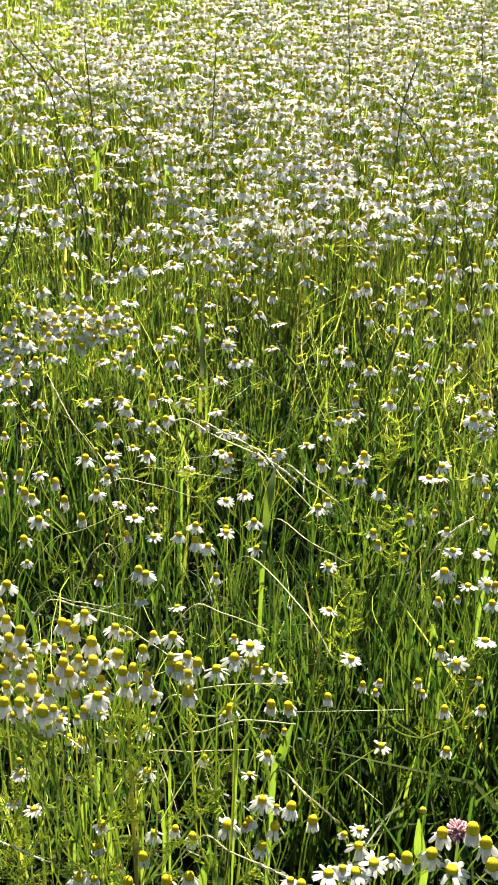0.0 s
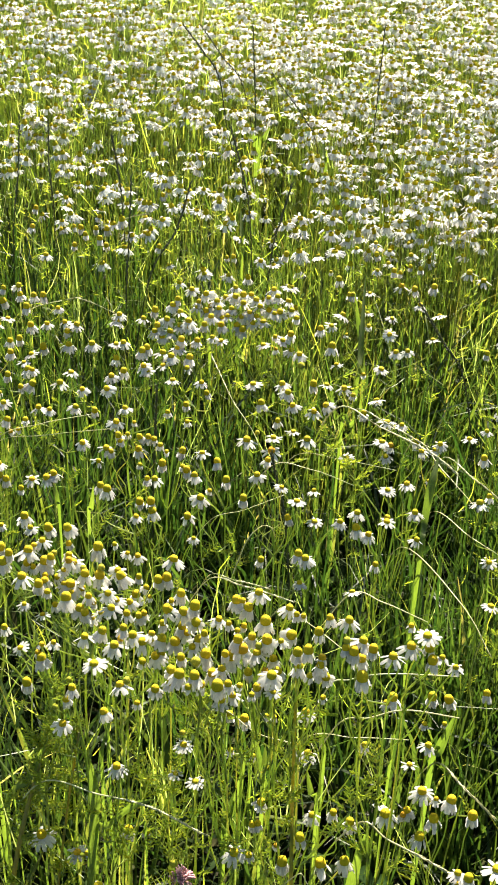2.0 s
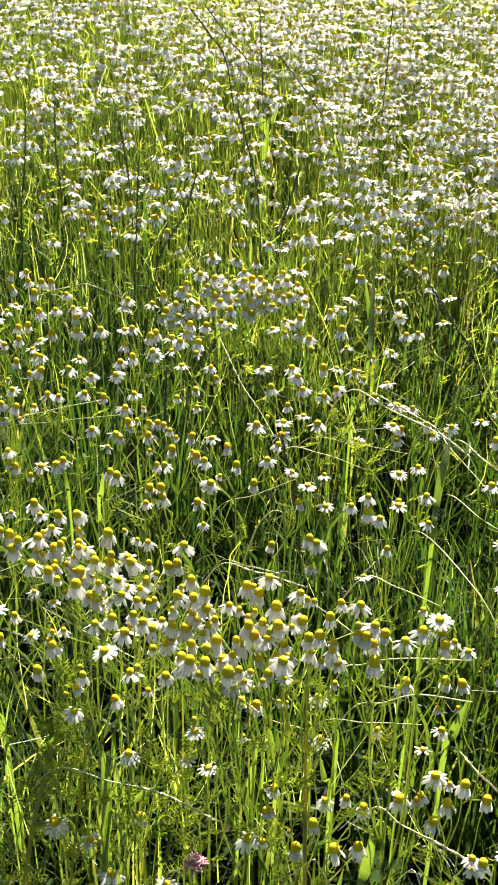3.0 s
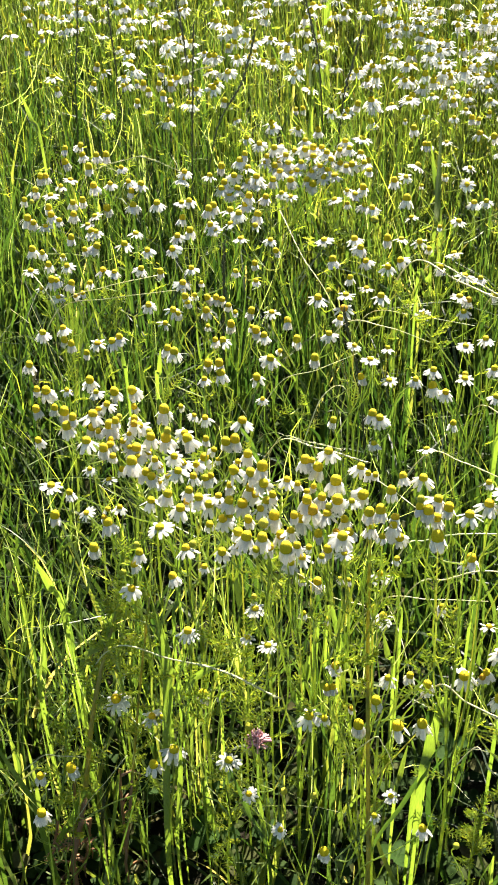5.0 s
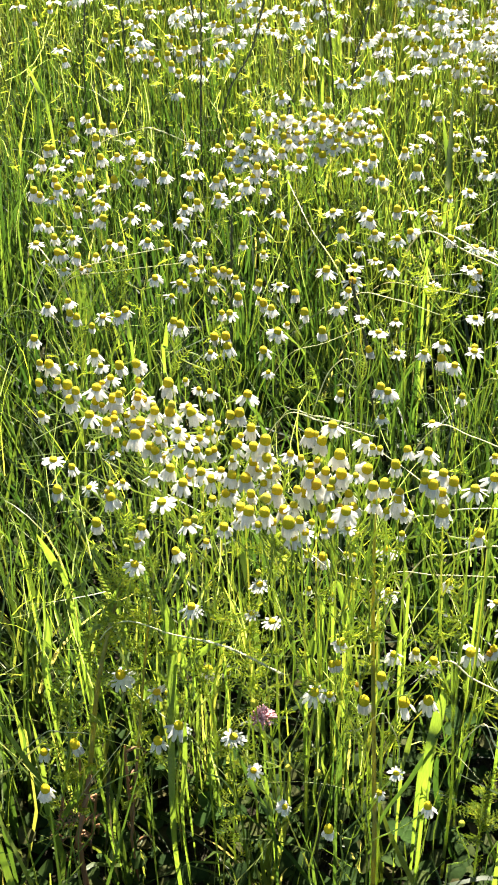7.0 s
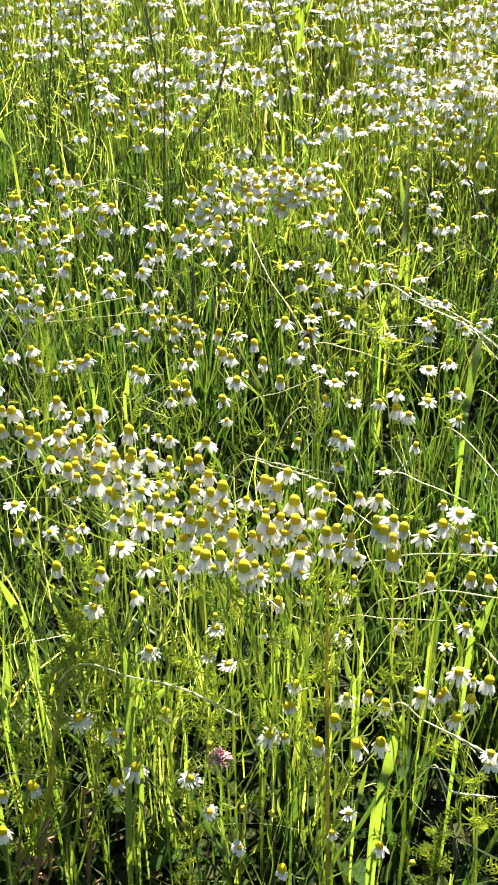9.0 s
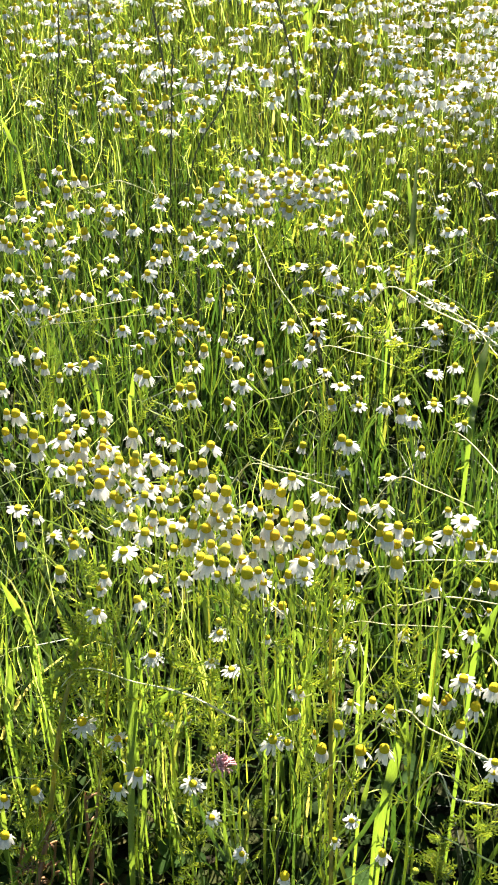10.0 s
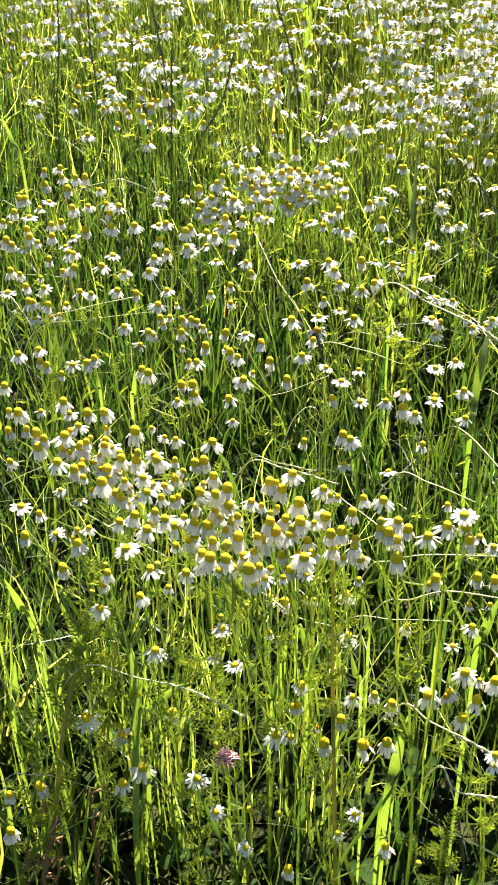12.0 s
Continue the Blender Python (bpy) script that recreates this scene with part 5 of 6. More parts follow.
def field_density(p):
    """Heads per square metre: an even sprinkling, denser and barer patches in it, none where single plants stand."""
    d = 380.0 + 450.0 * np.clip((p[:, 1] - 2.3) / 0.5, 0, 1)
    for x, y, a, b, w in NEARER_PATCHES + FARTHER_PATCHES:
        d += 2.0 * w * np.exp(-((p[:, 0] - x) / a) ** 2 - ((p[:, 1] - y) / b) ** 2)
    beside = (p[:, 0] < LEFT * p[:, 1] - 0.05) | (p[:, 0] > RIGHT * p[:, 1] + 0.05)
    start = np.where(beside, 1.0, np.where(p[:, 0] > 0.42, 1.95, 1.86))
    return d.clip(20, None) * np.clip((p[:, 1] - start) / 0.12, 0, 1) * np.clip((7.6 - p[:, 1]) / 1.5, 0, 1)


def head_template(kind, n, fine):
    """One head for the field: with creased petals where it is near, plainer ones far off and to the sides."""
    s, r = Shape(), random.Random(n * 31 + ord(kind))
    dome(s, RADIUS, KINDS[kind][0], (5, 8, 9)[fine], (1, 4, 4)[fine], 0)
    if fine == 2:
        cup(s, RADIUS, 8, 2)
    _, droop, _, length = KINDS[kind]
    for a in list(petal_places(kind, r))[::2 if fine == 0 else 1]:
        m = Matrix.Rotation(a, 4, "Z") @ Matrix.Translation((RADIUS * 0.93, 0, -0.0002)) @ Matrix.Rotation(r.uniform(-0.3, 0.3), 4, "X")
        long, low = length * r.uniform(0.92, 1.12), radians(droop * 0.65 + r.uniform(-14, 14))
        if fine == 2:
            petal(s, m, long, 0.0042, low, radians(r.uniform(6, 34)), 1, 2)
        elif fine == 0:
            x, z = long * math.cos(low + 0.15), -long * math.sin(low + 0.15)
            s.add([m @ Vector(p) for p in ((0, -0.0022, 0), (0, 0.0022, 0), (x, 0.0026, z), (x, -0.0026, z))], [(0, 1, 2, 3)], 1)
        else:
            x, z = long * 0.55 * math.cos(low), -long * 0.55 * math.sin(low)
            end = low + 0.3
            x2, z2 = x + long * 0.45 * math.cos(end), z - long * 0.45 * math.sin(end)
            s.add([m @ Vector(p) for p in ((0, -0.0014, 0), (0, 0.0014, 0), (x, 0.0022, z), (x, -0.0022, z), (x2, 0.0014, z2), (x2, -0.0014, z2))], [(0, 1, 2, 3), (3, 2, 4, 5)], 1)
    quads = np.array([f if len(f) == 4 else (*f, f[2]) for f in s.f])
    return np.array(s.v), quads, np.array(s.m)


def build_field():
    seeds = scatter(24000, -3.4, 4.0, 1.05, 7.6)
    seeds = seeds[rng.uniform(0, 495 * 4.5, len(seeds)) < field_density(seeds)]
    many = rng.integers(2, 8, len(seeds))
    p = np.repeat(seeds, many, 0) + rng.normal(0, 1, (many.sum(), 3)) * [0.035, 0.035, 0]
    tops = np.repeat(rng.normal(0.41, 0.03, len(seeds)), many)
    beside = (p[:, 0] < LEFT * p[:, 1] - 0.2) | (p[:, 0] > RIGHT * p[:, 1] + 0.2)
    away = np.maximum(LEFT * p[:, 1] - p[:, 0], p[:, 0] - RIGHT * p[:, 1])
    keep = ~beside | (rng.uniform(0, 1, len(p)) < np.clip(1.0 - away / 1.7, 0.12, 1))
    p, tops, beside = p[keep], tops[keep], beside[keep]
    p[:, 2] = ground_height(p[:, 0], p[:, 1])
    n = len(p)
    ground = p[:, 2].copy()
    p[:, 2] = (tops + rng.normal(0, 0.02, n)).clip(0.27, 0.50)
    kinds = "omoooOcO"
    templates = [head_template(k, i, fine) for fine in (2, 1, 0) for i in range(2) for k in kinds]
    far_off = (p[:, 1] > 3.0) | (p[:, 0] < LEFT * p[:, 1] - 0.1) | (p[:, 0] > RIGHT * p[:, 1] + 0.1)
    which = rng.integers(0, 16, n) + 16 * far_off + 16 * (far_off & beside)
    pieces = []
    for w, (v, f, s) in enumerate(templates):
        at = p[which == w]
        m = len(at)
        if not m:
            continue
        turn, tilt, lean, size = rng.uniform(0, 6.28, m), abs(rng.normal(0, 0.24, m)), rng.uniform(0, 6.28, m), rng.uniform(0.85, 1.25, m)
        c, q = np.cos(turn), np.sin(turn)
        x = v[None, :, 0] * c[:, None] - v[None, :, 1] * q[:, None]
        y = v[None, :, 0] * q[:, None] + v[None, :, 1] * c[:, None]
        z = np.repeat(v[None, :, 2], m, 0)
        ax, ay = np.cos(lean)[:, None], np.sin(lean)[:, None]
        along = x * ax + y * ay
        side = -x * ay + y * ax
        ct, st = np.cos(tilt)[:, None], np.sin(tilt)[:, None]
        along, z = along * ct + z * st, -along * st + z * ct
        out = np.stack([along * ax - side * ay, along * ay + side * ax, z], -1) * size[:, None, None] + at[:, None]
        faces = (f[None] + (np.arange(m) * len(v))[:, None, None]).reshape(-1, 4)
        pieces.append((out.reshape(-1, 3), faces, np.tile(s, m)))
    foot = p + np.stack([rng.normal(0, 0.03, n), rng.normal(0, 0.03, n), 0 * p[:, 2]], -1)
    foot[:, 2] = ground
    mid = (p + foot) / 2 + np.stack([rng.normal(0, 0.012, n), rng.normal(0, 0.012, n), 0 * ground], -1)
    ring = []
    for at, r in ((foot, 0.0013), (mid, 0.0010), (p - [0, 0, 0.003], 0.0007)):
        for k in range(3):
            a = 2 * math.pi * k / 3
            ring.append(at + np.array([r * math.cos(a), r * math.sin(a), 0]))
    v = np.stack(ring, 1).reshape(-1, 3)
    f = np.array([(lv * 3 + k, lv * 3 + (k + 1) % 3, lv * 3 + 3 + (k + 1) % 3, lv * 3 + 3 + k) for lv in range(2) for k in range(3)])
    pieces.append((v, (f[None] + (np.arange(n) * 9)[:, None, None]).reshape(-1, 4), 2))
    tagged(new("chamomile_field", mesh_of("chamomile_field", *joined(pieces), [M_DISC_FIELD, M_PETAL, M_STEM])),
           "crowded white and yellow chamomile flowers across the meadow", "flowers", kind="stuff")


build_field()


# ---- single stalks, blades and small plants ----
def to_ground(points):
    """The line goes on from its last point down to the soil."""
    end, before = Vector(points[-1]), Vector(points[-2])
    way = (end - before).normalized()
    foot = Vector((end.x + way.x * 0.1, end.y + draw.uniform(0.0, 0.04), float(ground_height(end.x, end.y)) - 0.005))
    return list(points) + [tuple(end.lerp(foot, 0.5) + Vector((way.x * 0.02, 0, 0))), tuple(foot)]


def spikelet_mesh(length, radius):
    """A slim pointed spikelet that stands on its foot, fullest below the middle."""
    s, verts, faces = Shape(), [], []
    for z, r in ((0, 0.4), (0.3, 1.0), (0.65, 0.8), (1.0, 0.2)):
        for k in range(5):
            a = 2 * math.pi * k / 5
            verts.append((radius * r * math.cos(a), radius * r * 0.7 * math.sin(a), length * z))
    for i in range(3):
        for k in range(5):
            faces.append((i * 5 + k, i * 5 + (k + 1) % 5, i * 5 + 5 + (k + 1) % 5, i * 5 + 5 + k))
    s.add(verts, faces + [(15, 16, 17, 18, 19)])
    return s.mesh("spikelet", [M_RYE])


SPIKELETS = [spikelet_mesh(0.0090, 0.0010), spikelet_mesh(0.0105, 0.0010), spikelet_mesh(0.0095, 0.0011)]


def ryegrass_stalk(points):
    """A thin dark culm with small spikelets set left and right along its upper part."""
    line = smooth_line(to_ground(points), 8)
    foot = line[-1].copy()
    line = [p - foot for p in line]
    thing = tagged(new("ryegrass_stalk"), "thin dark ryegrass stalk with a flat seed spike above flowers", "grass stalk", "ryegrass stalks")
    thing.matrix_world = Matrix.Translation(foot)
    culm = Shape()
    tube(culm, line, 0.0008, 0.0013, 5)
    part("culm", culm.mesh("culm", [M_RYE]), thing)
    along, n = 0.0, 0
    for a, b in zip(line, line[1:]):
        along += (b - a).length
        if along > 0.20:
            break
        for k in range(2):
            at, way = a.lerp(b, k / 2), (a - b).normalized()
            side = way.cross(Vector((0, 1, 0.2))).normalized() * (0.7 if n % 2 else -0.7)
            n += 1
            if (b - a).length > 0.006 or k == 0:
                tip = way * 0.010 + side * draw.uniform(0.0022, 0.0036)
                part("spikelet", SPIKELETS[n % 3], thing, Matrix.Translation(at) @ tip.to_track_quat("Z", "X").to_matrix().to_4x4())


def dry_stem(points, radius, eared):
    """A pale grass stem that arches over, some with a slim ear of seeds."""
    first, second = Vector(points[0]), Vector(points[1])
    back = (first - second).normalized()
    back.z = 0
    foot = first + back * draw.uniform(0.07, 0.11)
    foot.z = float(ground_height(foot.x, foot.y)) - 0.004
    knee = first + back * 0.045
    knee.z = foot.z + (first.z - foot.z) * 0.72
    line = [p - foot for p in smooth_line([foot, knee, *points], 7)]
    radius *= 0.68
    thing = tagged(new("dry_grass_stem"), "pale straw-coloured grass stem arching over the green" if not eared else "pale straw-coloured grass stem with a slim ear bending over", "grass stalk", "dry grass stems")
    thing.matrix_world = Matrix.Translation(foot)
    culm = Shape()
    tube(culm, line[:12], radius * 0.35, radius * 0.6, 6, 1)
    tube(culm, line[11:], radius * 0.6, radius * 0.5, 6)
    part("culm", culm.mesh("culm", [M_DRY, M_STEM]), thing)
    if eared:
        ear, n = Shape(), len(line)
        for i in range(n - 12, n - 1):
            for k in range(3):
                at = line[i].lerp(line[i + 1], k / 3)
                way = (line[i + 1] - line[i]).normalized()
                side = (way.orthogonal().normalized() * math.cos(k * 2.1 + i) + way.cross(way.orthogonal().normalized()) * math.sin(k * 2.1 + i))
                tube(ear, [at, at + way * 0.004 + side * radius * 0.9, at + way * 0.008 + side * radius * 0.8], radius * 0.5, radius * 0.15, 4)
        part("ear", ear.mesh("ear", [M_DRY]), thing)


def grass_blade(points, width, dark=False):
    """A broad blade folded along its midrib, drawn out to a point."""
    first = Vector(points[0])
    foot = Vector((first.x, first.y + 0.02, float(ground_height(first.x, first.y)) - 0.004))
    line = [p - foot for p in smooth_line([foot, *points], 7)]
    thing = tagged(new("grass_blade"), "narrow grass blade, its green darkened for the shade it stands in" if dark else "broad bright green grass blade glowing in the backlight", "grass blade", "broad grass blades")
    thing.matrix_world = Matrix.Translation(foot)
    s, verts, faces, n = Shape(), [], [], len(line)
    turn = draw.uniform(-0.3, 0.2)
    for i, p in enumerate(line):
        t = i / (n - 1)
        way = (line[min(i + 1, n - 1)] - line[max(i - 1, 0)]).normalized()
        side = way.cross(Vector((0, -1, 0.4))).normalized()
        face = side.cross(way)
        side = side * math.cos(turn + 0.5 * t) + face * math.sin(turn + 0.5 * t)
        face = side.cross(way)
        w = width * 0.5 * (0.25 + 0.75 * min(1, t * 1.5)) * min(1.0, (1.02 - t) * 3.6) ** 0.75
        fold = 0.22 * w
        verts += [p - side * w + face * fold, p - side * w * 0.5 + face * fold * 0.3, p - face * fold * 0.4, p + side * w * 0.5 + face * fold * 0.3, p + side * w + face * fold]
    for i in range(n - 1):
        for j in range(4):
            a = i * 5 + j
            faces.append((a, a + 1, a + 6, a + 5))
    s.add(verts, faces)
    # dark blades wear the grass green that already has shade mixed in
    part("blade", s.mesh("blade", [M_SHADE_GRASS if dark else M_BLADE]), thing)


def clover_leaf(x, y, z):
    """A leaf of three rounded leaflets on a thin stalk."""
    ground = float(ground_height(x, y))
    thing = tagged(new("clover_leaf"), "dark green three-part clover leaf low in the shade", "leaf", "clover leaves")
    thing.matrix_world = Matrix.Translation((x, y, ground))
    stalk = Shape()
    tube(stalk, smooth_line([(0.01, 0.02, 0), (0.004, 0.006, z * 0.6), (0, 0, z - ground)], 4), 0.0009, 0.0006, 5)
    part("stalk", stalk.mesh("stalk", [M_STEM]), thing)
    spin = draw.uniform(0, 6.28)
    for k in range(3):
        s, verts, faces = Shape(), [(0, 0, 0)], []
        for i in range(9):
            t = i / 8
            w = 0.0085 * math.sin(math.pi * min(1, 0.08 + 0.86 * t)) ** 0.7
            px = 0.022 * t - (0.002 if i == 8 else 0)
            verts += [(px, -w, 0.003 * t + abs(w) * 0.3), (px, 0, 0.003 * t), (px, w, 0.003 * t + abs(w) * 0.3)]
        for i in range(8):
            for j in range(2):
                a = 1 + i * 3 + j
                faces.append((a, a + 1, a + 4, a + 3))
        s.add(verts, faces)
        part("leaflet", s.mesh("leaflet", [M_CLOVER_LEAF]), thing, Matrix.Translation((0, 0, z - ground)) @ Matrix.Rotation(spin + k * 2.09, 4, "Z") @ Matrix.Rotation(draw.uniform(-0.3, 0.3), 4, "Y"))


def red_clover(x, y, z):
    """A round clover head of many slim florets over its leaves."""
    ground = float(ground_height(x, y))
    thing = tagged(new("red_clover"), "dusty pink clover head low between the chamomile", "flower", "clover heads")
    thing.matrix_world = Matrix.Translation((x, y, ground))
    stalk = Shape()
    tube(stalk, smooth_line([(0.015, 0.02, 0), (0.006, 0.004, (z - ground) * 0.6), (0, 0, z - ground - 0.006)], 5), 0.0014, 0.0011, 6)
    part("stem", stalk.mesh("stem", [M_STEM]), thing)
    s = Shape()
    for i in range(150):
        h = 1 - 1.35 * (i + 0.5) / 150
        a, r = i * 2.39996, math.sqrt(max(0, 1 - h * h))
        way = Vector((r * math.cos(a) + draw.gauss(0, 0.22), r * math.sin(a) + draw.gauss(0, 0.22), h + 0.55 + draw.gauss(0, 0.2))).normalized()
        root = Vector((way.x * 0.0030, way.y * 0.0030, h * 0.0035))
        tip = root + way * draw.uniform(0.0045, 0.0105)
        tube(s, [root, root.lerp(tip, 0.6) + Vector((0, 0, 0.0008)), tip], 0.0006, 0.0009, 4, 1 if h < -0.2 and draw.random() < 0.5 else 0)
    part("flower_head", s.mesh("flower_head", [M_CLOVER, M_BROWN]), thing, Matrix.Translation((0, 0, z - ground)))


def withered_stalk(points):
    """A brown, dried stalk with curled leaf rags."""
    line = smooth_line(to_ground(points), 6)
    foot = line[-1].copy()
    line = [p - foot for p in line]
    thing = tagged(new("withered_stalk"), "withered brown stalk with curled dead leaves", "dead plant", "withered stalks")
    thing.matrix_world = Matrix.Translation(foot)
    s, rags = Shape(), Shape()
    tube(s, line, 0.0013, 0.0022, 6)
    part("stem", s.mesh("stem", [M_BROWN]), thing)
    for k in range(11):
        at = line[draw.randrange(len(line) - 2)]
        a = draw.uniform(0, 6.28)
        out = Vector((math.cos(a), math.sin(a), draw.uniform(-0.4, 0.6))) * draw.uniform(0.01, 0.022)
        curl = smooth_line([at, at + out * 0.6 + Vector((0, 0, 0.004)), at + out + Vector((0, 0, -0.004)), at + out * 0.8 + Vector((0, 0, -0.011))], 3)
        tube(rags, curl, 0.0016, 0.0005, 4)
    part("dead_leaves", rags.mesh("dead_leaves", [M_BROWN]), thing)


def chamomile_shoot(points, radius, leafy_from, brown):
    """An upright chamomile stem set all round with feathery leaves."""
    r = draw
    line = smooth_line(points, 8)
    foot = Vector((line[0].x, line[0].y, float(ground_height(line[0].x, line[0].y)) - 0.004))
    line = [p - foot for p in [foot, foot.lerp(line[0], 0.5)] + line]
    label = "leafy chamomile stem turning reddish brown at its foot" if brown else "sturdy yellow-green chamomile stem with feathery leaves"
    thing = tagged(new("chamomile_shoot"), label, "plant stem", "leafy chamomile stems")
    thing.matrix_world = Matrix.Translation(foot)
    stem, leaves, n = Shape(), Shape(), len(line)
    cut = n // 3 if brown else 0
    if brown:
        tube(stem, line[:cut + 1], radius, radius * 0.9, 7, 1)
    tube(stem, line[cut:], radius * (0.9 if brown else 1), radius * 0.55, 7, 0)
    part("stem", stem.mesh("stem", [M_OCHRE if radius > 0.0015 else M_STEM, M_BROWN]), thing)
    for i in range(n):
        if i / n < leafy_from:
            continue
        for _ in range(2 if brown and i % 2 else 1):
            a = r.uniform(0, 2 * math.pi)
            feather(leaves, line[i] + Vector((0, 0, r.uniform(-0.008, 0.008))), (math.cos(a), math.sin(a), r.uniform(0.2, 0.9)), r.uniform(0.014, 0.025), r, 1 if brown and i < cut * 0.5 and r.random() < 0.5 else 0)
    part("foliage", leaves.mesh("foliage", [M_FEATHER, M_BROWN], False), thing)


# ryegrass stalks: points from the tip downwards
ryegrass_stalk([(-0.020, 2.465, 0.660), (0.019, 2.465, 0.609), (0.047, 2.465, 0.563), (0.067, 2.465, 0.452), (0.100, 2.465, 0.341)])
ryegrass_stalk([(0.017, 2.832, 0.580), (0.065, 2.832, 0.512), (0.115, 2.832, 0.439)])
ryegrass_stalk([(0.126, 2.744, 0.600), (0.131, 2.744, 0.507), (0.136, 2.744, 0.412)])
ryegrass_stalk([(0.156, 2.496, 0.560), (0.223, 2.496, 0.471), (0.249, 2.496, 0.411)])
ryegrass_stalk([(0.390, 2.642, 0.620), (0.386, 2.642, 0.494), (0.382, 2.642, 0.360)])
ryegrass_stalk([(0.660, 2.629, 0.700), (0.677, 2.629, 0.480), (0.688, 2.629, 0.361)])
ryegrass_stalk([(0.706, 2.260, 0.660), (0.685, 2.260, 0.572), (0.677, 2.260, 0.374)])
ryegrass_stalk([(0.626, 2.148, 0.640), (0.691, 2.148, 0.565), (0.752, 2.148, 0.453), (0.773, 2.148, 0.406)])
ryegrass_stalk([(0.152, 1.976, 0.520), (0.137, 1.976, 0.462), (0.124, 1.976, 0.403)])
ryegrass_stalk([(0.316, 1.650, 0.460), (0.356, 1.650, 0.398), (0.394, 1.650, 0.333)])
ryegrass_stalk([(0.458, 1.635, 0.460), (0.475, 1.635, 0.399), (0.490, 1.635, 0.325)])
ryegrass_stalk([(0.497, 1.542, 0.460), (0.489, 1.542, 0.426), (0.479, 1.542, 0.389)])
ryegrass_stalk([(0.685, 1.863, 0.500), (0.700, 1.863, 0.461), (0.712, 1.863, 0.419)])
ryegrass_stalk([(0.645, 1.867, 0.500), (0.639, 1.867, 0.461), (0.631, 1.867, 0.415)])
ryegrass_stalk([(1.100, 3.084, 0.620), (1.117, 3.084, 0.485), (1.132, 3.084, 0.351)])
ryegrass_stalk([(-0.104, 1.892, 0.560), (-0.110, 1.892, 0.460), (-0.117, 1.892, 0.345)])
ryegrass_stalk([(-0.013, 1.921, 0.540), (-0.035, 1.921, 0.465), (-0.080, 1.921, 0.377)])
ryegrass_stalk([(-0.143, 2.101, 0.560), (-0.135, 2.101, 0.504), (-0.128, 2.101, 0.430)])
ryegrass_stalk([(0.054, 2.024, 0.600), (0.074, 2.024, 0.525), (0.089, 2.024, 0.442)])
ryegrass_stalk([(-0.308, 2.200, 0.560), (-0.316, 2.200, 0.464), (-0.331, 2.200, 0.353)])
ryegrass_stalk([(-0.256, 2.181, 0.560), (-0.259, 2.181, 0.479), (-0.255, 2.181, 0.410)])
ryegrass_stalk([(-0.060, 1.453, 0.430), (-0.063, 1.453, 0.364), (-0.066, 1.453, 0.295)])
ryegrass_stalk([(-0.181, 0.802, 0.180), (-0.187, 0.802, 0.132), (-0.192, 0.802, 0.087)])
ryegrass_stalk([(0.020, 0.766, 0.200), (0.019, 0.766, 0.157), (0.018, 0.766, 0.118)])
ryegrass_stalk([(0.187, 0.768, 0.200), (0.193, 0.768, 0.158), (0.199, 0.768, 0.117)])
ryegrass_stalk([(0.081, 1.298, 0.420), (0.092, 1.298, 0.365), (0.102, 1.298, 0.312)])
# pale dry grass stems and arching stems
dry_stem([(0.169, 1.397, 0.430), (0.219, 1.349, 0.430), (0.271, 1.288, 0.430), (0.299, 1.256, 0.420)], 0.0023, True)
dry_stem([(0.117, 0.733, 0.400), (0.142, 0.715, 0.400), (0.180, 0.696, 0.390), (0.203, 0.684, 0.380)], 0.0018, True)
dry_stem([(-0.158, 0.826, 0.360), (-0.104, 0.801, 0.370), (-0.058, 0.785, 0.370), (-0.011, 0.762, 0.360)], 0.0016, True)
dry_stem([(0.092, 0.805, 0.480), (0.114, 0.801, 0.500), (0.145, 0.796, 0.510), (0.207, 0.803, 0.500)], 0.0014, False)
dry_stem([(0.103, 0.805, 0.440), (0.133, 0.797, 0.460), (0.163, 0.795, 0.470), (0.210, 0.795, 0.460)], 0.0016, False)
dry_stem([(-0.007, 1.017, 0.440), (0.032, 0.999, 0.450), (0.081, 0.986, 0.440)], 0.0013, True)
dry_stem([(0.146, 1.047, 0.400), (0.180, 1.021, 0.410), (0.223, 1.001, 0.400)], 0.0014, False)
dry_stem([(0.078, 1.302, 0.400), (0.127, 1.282, 0.410), (0.180, 1.277, 0.390)], 0.0013, False)
dry_stem([(-0.266, 1.402, 0.380), (-0.207, 1.393, 0.410), (-0.141, 1.401, 0.420)], 0.0014, False)
dry_stem([(-0.270, 1.408, 0.370), (-0.200, 1.382, 0.400), (-0.109, 1.382, 0.410)], 0.0013, False)
dry_stem([(-0.282, 1.864, 0.340), (-0.202, 1.771, 0.410), (-0.173, 1.769, 0.410), (-0.119, 1.817, 0.360)], 0.0017, True)
dry_stem([(-0.137, 2.174, 0.370), (-0.114, 2.094, 0.420), (-0.082, 2.057, 0.440)], 0.0021, True)
dry_stem([(0.291, 2.384, 0.400), (0.313, 2.346, 0.430), (0.353, 2.328, 0.430)], 0.0018, True)
dry_stem([(0.064, 0.713, 0.360), (0.075, 0.706, 0.360), (0.084, 0.708, 0.330), (0.085, 0.711, 0.300)], 0.0012, False)
dry_stem([(0.148, 0.702, 0.360), (0.164, 0.693, 0.340), (0.196, 0.685, 0.340)], 0.0014, True)
dry_stem([(0.425, 1.133, 0.360), (0.447, 1.116, 0.420), (0.470, 1.115, 0.440)], 0.0022, True)
dry_stem([(0.267, 1.233, 0.380), (0.301, 1.167, 0.390), (0.344, 1.145, 0.370)], 0.0013, False)
